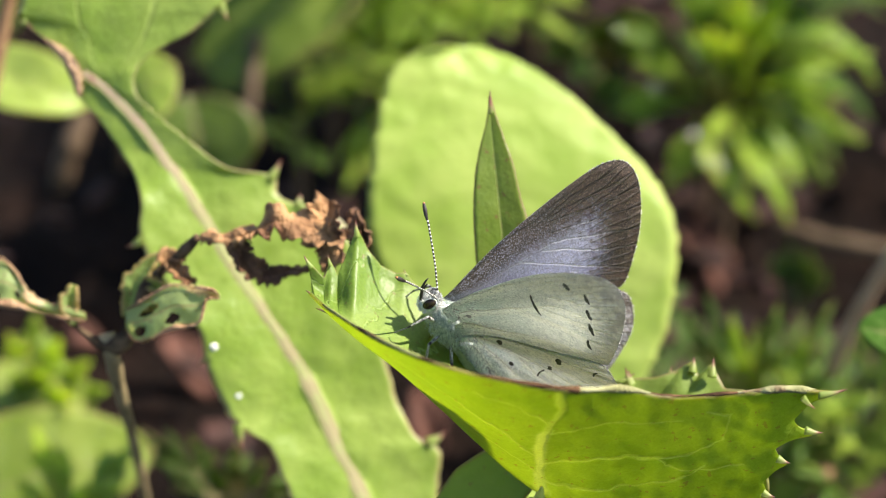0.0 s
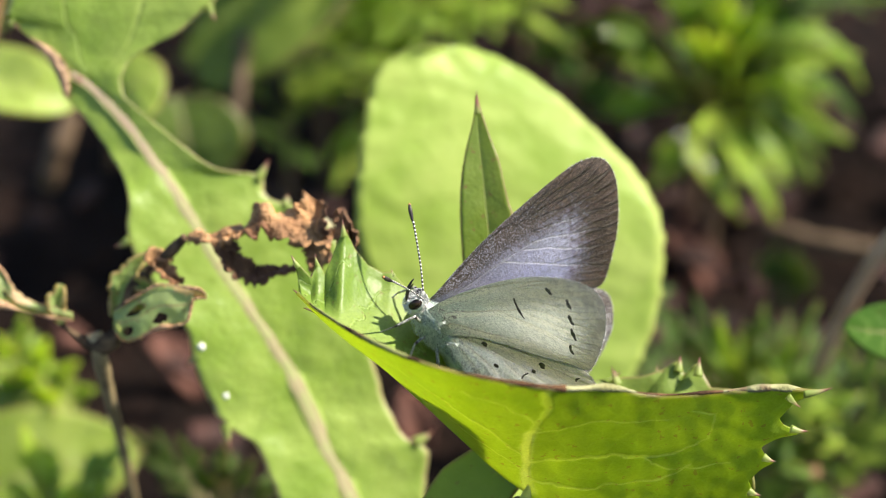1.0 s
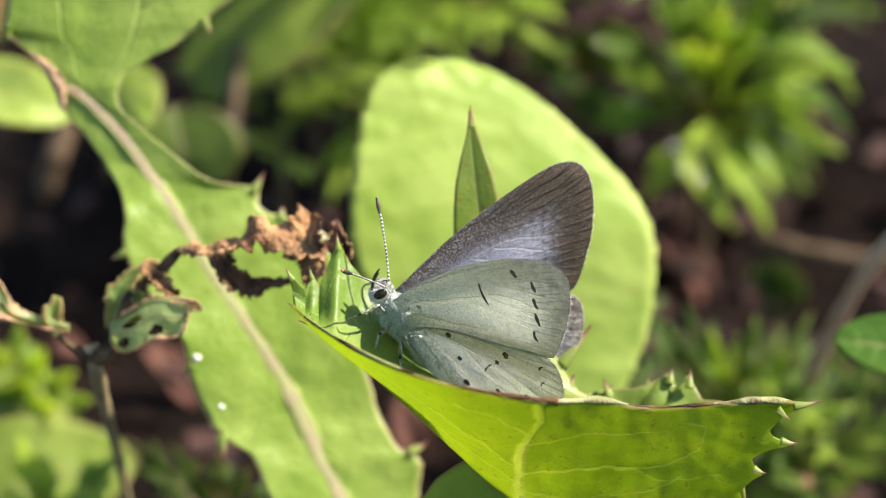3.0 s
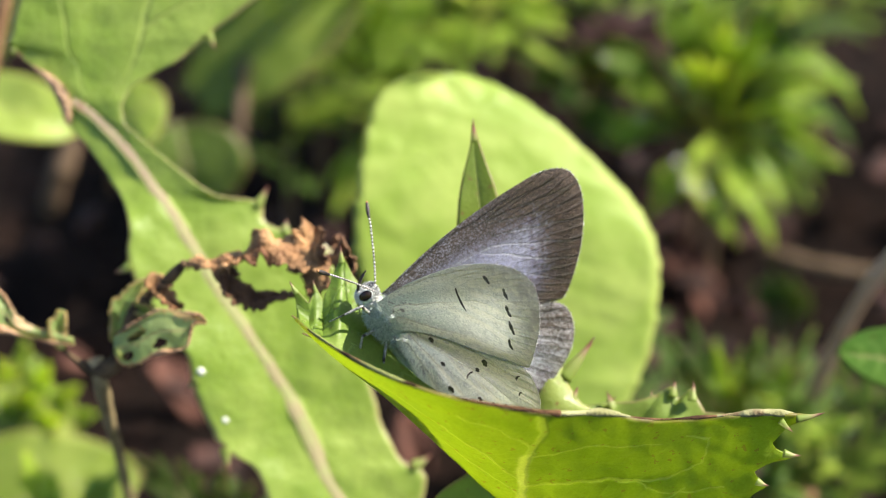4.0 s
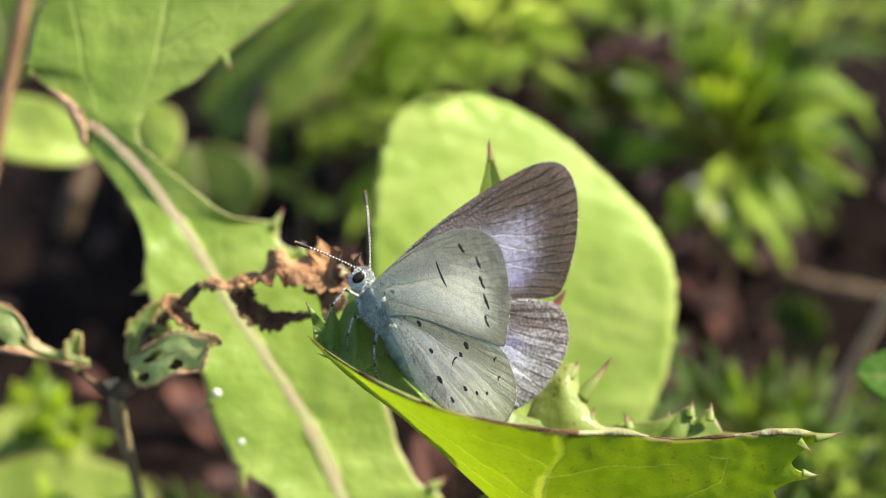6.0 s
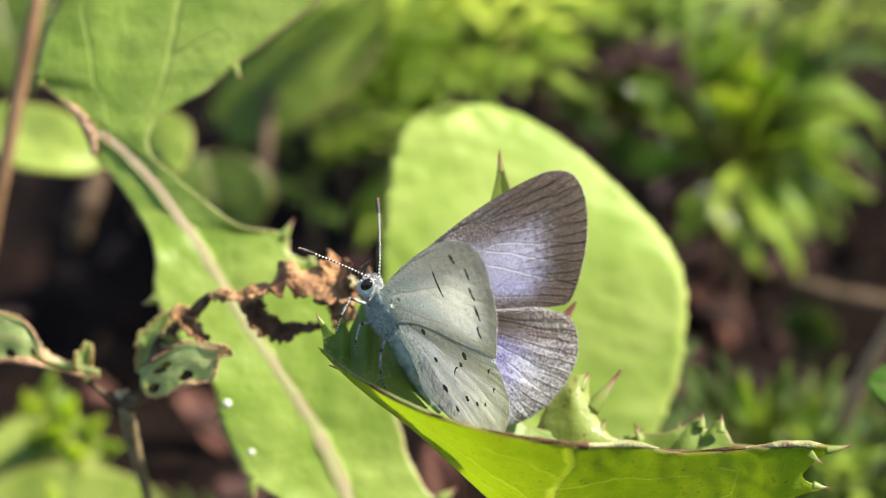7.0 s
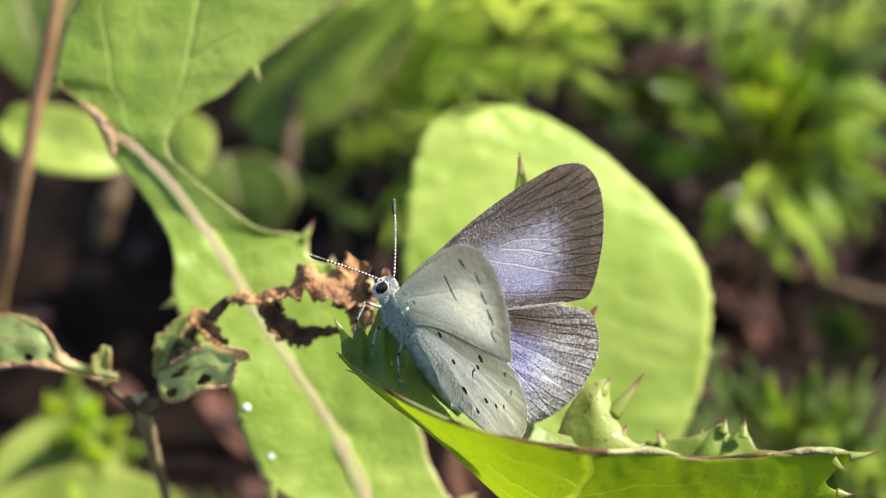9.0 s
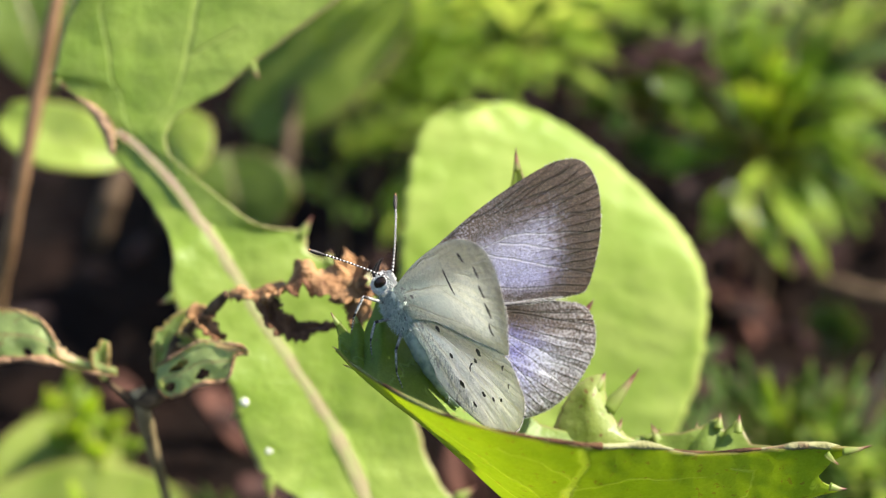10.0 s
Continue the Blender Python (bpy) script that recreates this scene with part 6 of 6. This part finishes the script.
def banded(points, radii, bands, sides=8):
    """A thin limb with alternating dark and white rings."""
    bm = tube(points, radii, sides, world=False, count=bands * 3 + 1)
    bm.faces.ensure_lookup_table()
    for i, f in enumerate(bm.faces):
        f.material_index = int((i // sides) % 3 == 1) if i < bands * 3 * sides else 0
    return bm


def jointed(points, radii, tarsus):
    """A leg of straight joints: scaled thigh and shin, then a foot ringed with black; slot 1 is the black."""
    bm = bmesh.new()
    for k in range(3):
        a, b = Vector(points[k]), Vector(points[k + 1])
        count = tarsus * 2 + 1 if k == 2 else 7
        before = len(bm.faces)
        tube([a, a.lerp(b, 0.5), b], [radii[k] * 0.85, radii[k], radii[k + 1]], 8, world=False, bm=bm, count=count)
        bm.faces.ensure_lookup_table()
        for i in range(before, len(bm.faces)):
            ring = (i - before) // 8
            bm.faces[i].material_index = int(ring % 3 == 1) if k == 2 else int(ring == 5)
    return bm


def butterfly():
    top = empty("butterfly", "small pale blue butterfly with brown-edged violet upper wings", "butterfly")
    part("thorax", ellipsoid((-1.9, 0, -0.6), (1.9, 0.85, 1.0), (0, -6, 0)), FUR, top)
    th = top.children[-1]
    part("fur", hairs((-1.9, 0, -0.6), (1.85, 0.82, 0.97), 3600, 0.55, -0.7, 3, 6, width=0.025), FUR, th, "soft pale blue-green hairs", smooth=False)
    part("dark_hair", hairs((-1.9, 0, -0.6), (1.85, 0.82, 0.97), 420, 0.4, -0.7, 13, 6, width=0.022), BLACK, th, "scattered dark hairs", smooth=False)
    bm = bmesh.new()
    ab = tube([(-3.2, 0, -0.6), (-6, 0, -0.65), (-7.6, 0, -0.6), (-8.8, 0, -0.45), (-9.5, 0, -0.3)], [0.80, 0.86, 0.76, 0.52, 0.2], 16, world=False, count=40)
    for v in ab.verts:
        k = math.sin(v.co.x / MM * 4.6) * 0.03
        v.co.z += k * MM * (1 if v.co.z > -0.5 * MM else -1)
    abd = part("abdomen", ab, ABDO, top, "pale ringed abdomen")
    bm.free()
    part("fur", hairs((-6.2, 0, -0.6), (2.7, 0.4, 0.42), 600, 0.35, -1.2, 4), ABDO, abd, "short pale scales", smooth=False)
    head = part("head", ellipsoid((0.32, 0, -0.82), (0.66, 0.72, 0.74)), FUR, top)
    part("fur", hairs((0.32, 0, -0.82), (0.66, 0.72, 0.74), 1300, 0.24, 0.2, 6, 0, lambda d: abs(d.y) < 0.8), WHITE, head, "white and grey hairs", smooth=False)
    part("crest", hairs((0.4, 0, -0.6), (0.55, 0.5, 0.5), 90, 0.26, 0.1, 8, 0, lambda d: d.z > 0.2), BLACK, head, "dark hairs on the crown", smooth=False)
    for s in (1, -1):
        part("eye", ellipsoid((0.56, s * 0.56, -0.72), (0.37, 0.33, 0.53), (0, 14, s * 12)), EYE, head, "glossy black oval eye")
        bm = bmesh.new()
        for k in range(44):
            a = k / 44 * 2 * math.pi
            p = Vector((0.39 * math.cos(a), 0, 0.56 * math.sin(a)))
            p = Matrix.Rotation(radians(14), 3, "Y") @ p + Vector((0.55, s * 0.62, -0.72))
            ellipsoid(p, (0.04, 0.06, 0.04), (0, 0, 0), 6, bm)
        part("eye_ring", bm, WHITE, head, "white ring of scales")
        part("palp", tube([(0.9, s * 0.25, -1.2), (1.4, s * 0.28, -0.85), (1.75, s * 0.3, -0.4), (1.9, s * 0.3, -0.1)], [0.10, 0.12, 0.09, 0.04], 8, world=False, count=10), BLACK, head, "short hairy palp")
        # legs
    legs = (((-0.9, 0.6, -1.1), (0.3, 1.8, -1.7), (-0.6, 2.2, -2.9), (-1.4, 2.0, -3.7)),
            ((-2.0, 0.6, -1.3), (-1.6, 1.8, -1.9), (-2.6, 2.0, -2.8), (-3.5, 1.9, -3.3)),
            ((-3.2, 0.6, -1.2), (-3.9, 2.0, -1.4), (-5.2, 2.5, -1.9), (-6.4, 2.5, -2.1)))
    limbs = []
    for k, leg in enumerate(legs):
        for s in (1, -1):
            root = Vector((leg[0][0], s * leg[0][1], leg[0][2]))
            pts = [Vector((p[0], s * p[1], p[2])) - root for p in leg]
            o = part("leg", jointed(pts, [0.12, 0.10, 0.06, 0.04], 7), [LEGW, BLACK], top, "white leg ringed with black")
            o.location = root * MM
            limbs.append((k, s, o, root * MM))
    antennae = []
    for s in (1, -1):
        bm = banded([(0, 0, 0), (2, 0, 0.12), (4.5, 0, 0.1), (5.0, 0, 0.05)], [0.065, 0.06, 0.06, 0.075], 19, 8)
        a = part("antenna", bm, [BLACK, WHITE], top, "thin black antenna with white rings and club")
        part("club", tube([(4.95, 0, 0.05), (5.3, 0, 0.02), (5.8, 0, 0), (6.1, 0, 0)], [0.08, 0.135, 0.15, 0.10], 10, world=False, count=12), BLACK, a, "black club")
        part("club_tip", ellipsoid((6.1, 0, 0), (0.11, 0.10, 0.10), seg=10), ORANGE, a, "orange-brown tip")
        antennae.append(a)
    wings = []
    for s in (1, -1):
        f, pf = wing("forewing", FORE_LEFT if s > 0 else FORE_RIGHT, s, [F_UP, F_UN], top, "", (4.2, 9.0))
        h, ph = wing("hindwing", HIND_LEFT if s > 0 else HIND_RIGHT, s, [H_UP, H_UN], top, "", (3.8, 9.6))
        for x, y, l, w, turn, bend in ((-1.13, 6.43, 1.6, 0.15, 7, 0.16), (0.09, 9.72, 0.6, 0.26, -2, 0), (-1.15, 10.6, 0.75, 0.22, 8, 0.05), (-2.45, 10.05, 0.8, 0.22, 10, 0.05), (-3.75, 9.46, 0.95, 0.22, 12, 0.05), (-5.0, 8.6, 0.75, 0.18, 14, 0.1)):
            wing_spot(f, pf, s, x, y, l, w, turn, bend)
        for x, y, l, w, turn, bend in HSPOTS:
            wing_spot(h, ph, s, x, y, l, w, turn, bend)
        wings.append((s, f, h))
    return top, wings, antennae, limbs


HSPOTS = ((-3.85, 1.87, 0.42, 0.34, 20, 0), (-6.2, 5.4, 0.5, 0.36, 20, 0), (-5.9, 1.6, 0.34, 0.28, 0, 0), (-6.7, 4.35, 0.3, 0.26, 30, 0), (-7.0, 3.4, 0.9, 0.1, 60, 0.1), (-8.0, 0.95, 0.5, 0.42, 0, 0), (-9.05, 3.1, 0.34, 0.28, 0, 0), (-9.55, 4.05, 0.3, 0.22, 40, 0), (-9.7, 5.15, 0.36, 0.14, 60, 0), (-9.6, 1.2, 0.4, 0.24, 0, 0), (-7.6, 7.6, 0.5, 0.12, 60, 0.1), (-8.9, 7.0, 0.45, 0.1, 60, 0.1))
BUTTERFLY, WINGS, ANTENNAE, LEGS = butterfly()

BODY_ROWS = [
    (0, pose(0.00002, -0.00200, 0.05215, -0.72, -60.04, 176.21)),
    (0.5, pose(-0.00009, -0.00202, 0.05211, 2.78, -59.52, 173.95)),
    (1, pose(-0.00005, -0.00204, 0.05208, 3.73, -60.33, 173.38)),
    (1.5, pose(-0.00013, -0.00204, 0.05209, 3.97, -60.81, 172.80)),
    (2, pose(-0.00032, -0.00197, 0.05219, 3.06, -60.51, 171.90)),
    (3.5, pose(-0.00273, -0.00088, 0.05374, 14.94, -60.43, 160.53)),
    (4, pose(-0.00316, -0.00078, 0.05388, 13.82, -59.14, 157.84)),
    (4.5, pose(-0.00385, -0.00045, 0.05435, 7.97, -58.28, 160.39)),
    (5, pose(-0.00420, -0.00010, 0.05486, 18.91, -57.70, 149.89)),
    (6.5, pose(-0.00481, 0.00079, 0.05612, 31.07, -51.37, 136.19)),
    (7, pose(-0.00481, 0.00079, 0.05613, 29.70, -51.08, 135.21)),
    (7.5, pose(-0.00495, 0.00087, 0.05624, 28.30, -51.28, 137.23)),
    (8, pose(-0.00482, 0.00080, 0.05614, 26.58, -50.06, 137.06)),
    (8.5, pose(-0.00483, 0.00081, 0.05616, 25.09, -49.93, 138.45)),
    (9, pose(-0.00502, 0.00084, 0.05620, 25.42, -50.43, 138.86)),
    (9.5, pose(-0.00488, 0.00086, 0.05623, 24.85, -49.81, 138.61)),
    (10, pose(-0.00492, 0.00088, 0.05626, 25.17, -50.42, 138.71)),
]
LEFT_OPEN = [(0, 68.1), (0.5, 65.9), (1, 63.4), (1.5, 63.2), (2, 63.5), (3.5, 67.3), (4, 63.9), (4.5, 65.5), (5, 65.7), (6.5, 55.3), (7, 54.1), (7.5, 52.2), (8, 54.4), (8.5, 54.7), (9, 53.9), (9.5, 54.7), (10, 54.6)]
RIGHT_OPEN = [(0, 66.1), (0.5, 64.9), (1, 62.2), (1.5, 62.2), (2, 63.4), (3.5, 68.0), (4, 65.2), (4.5, 70.9), (5, 67.9), (6.5, 56.4), (7, 54.9), (7.5, 53.6), (8, 54.8), (8.5, 55.0), (9, 55.0), (9.5, 54.9), (10, 54.6)]


def motions():
    walk(BUTTERFLY, BODY_ROWS)
    for s, fore, hind in WINGS:
        for t_rows in ((LEFT_OPEN if s > 0 else RIGHT_OPEN),):
            rows = [(t, pose(0, s * 0.0008, 0.0005, s * a)) for t, a in t_rows]
            sweep = [max(0.0, min(1.0, (t - 3.5) / 4)) * (2.4 if s < 0 else 0.0) for t, a in t_rows]
            walk(fore, [(t, m @ Matrix.Rotation(radians(k), 4, "Z")) for (t, m), k in zip(rows, sweep)])
            walk(hind, rows)
    swing = (((0, -40), (1, -42), (2, -46), (3.5, -38), (5, -42), (6.5, 0), (10, 0)), ((0, 4), (2, -10), (3.5, 6), (5, -4), (6.5, 0), (10, 0)), ((0, 0), (2, 8), (3.5, -8), (5, 4), (6.5, 0), (10, 0)))
    for k, s, ob, root in LEGS:
        walk(ob, [(t, pose(*root, 0, a * (1 if s > 0 else 0.8), 0)) for t, a in swing[k]])
    for s, ob in zip((1, -1), ANTENNAE):
        ways = ((0, (4.9, 3.7, 0.15)), (2, (4.6, 3.9, -0.1)), (3.5, (4.1, 3.9, -0.6)), (5, (4.0, 3.8, -1.1)), (6.5, (4.1, 3.6, -1.9)), (10, (4.1, 3.6, -2.0))) if s > 0 else ((0, (4.6, -3.5, 1.3)), (2, (4.4, -3.6, 1.2)), (4, (4.1, -3.8, 0.8)), (6.5, (4.46, -3.5, 0.77)), (10, (4.3, -3.65, 1.1)))
        rows = [(t, Matrix.Translation(Vector((0.55, s * 0.32, -0.15)) * MM) @ Vector(d).to_track_quat("X", "Z").to_matrix().to_4x4()) for t, d in ways]
        walk(ob, rows)


motions()
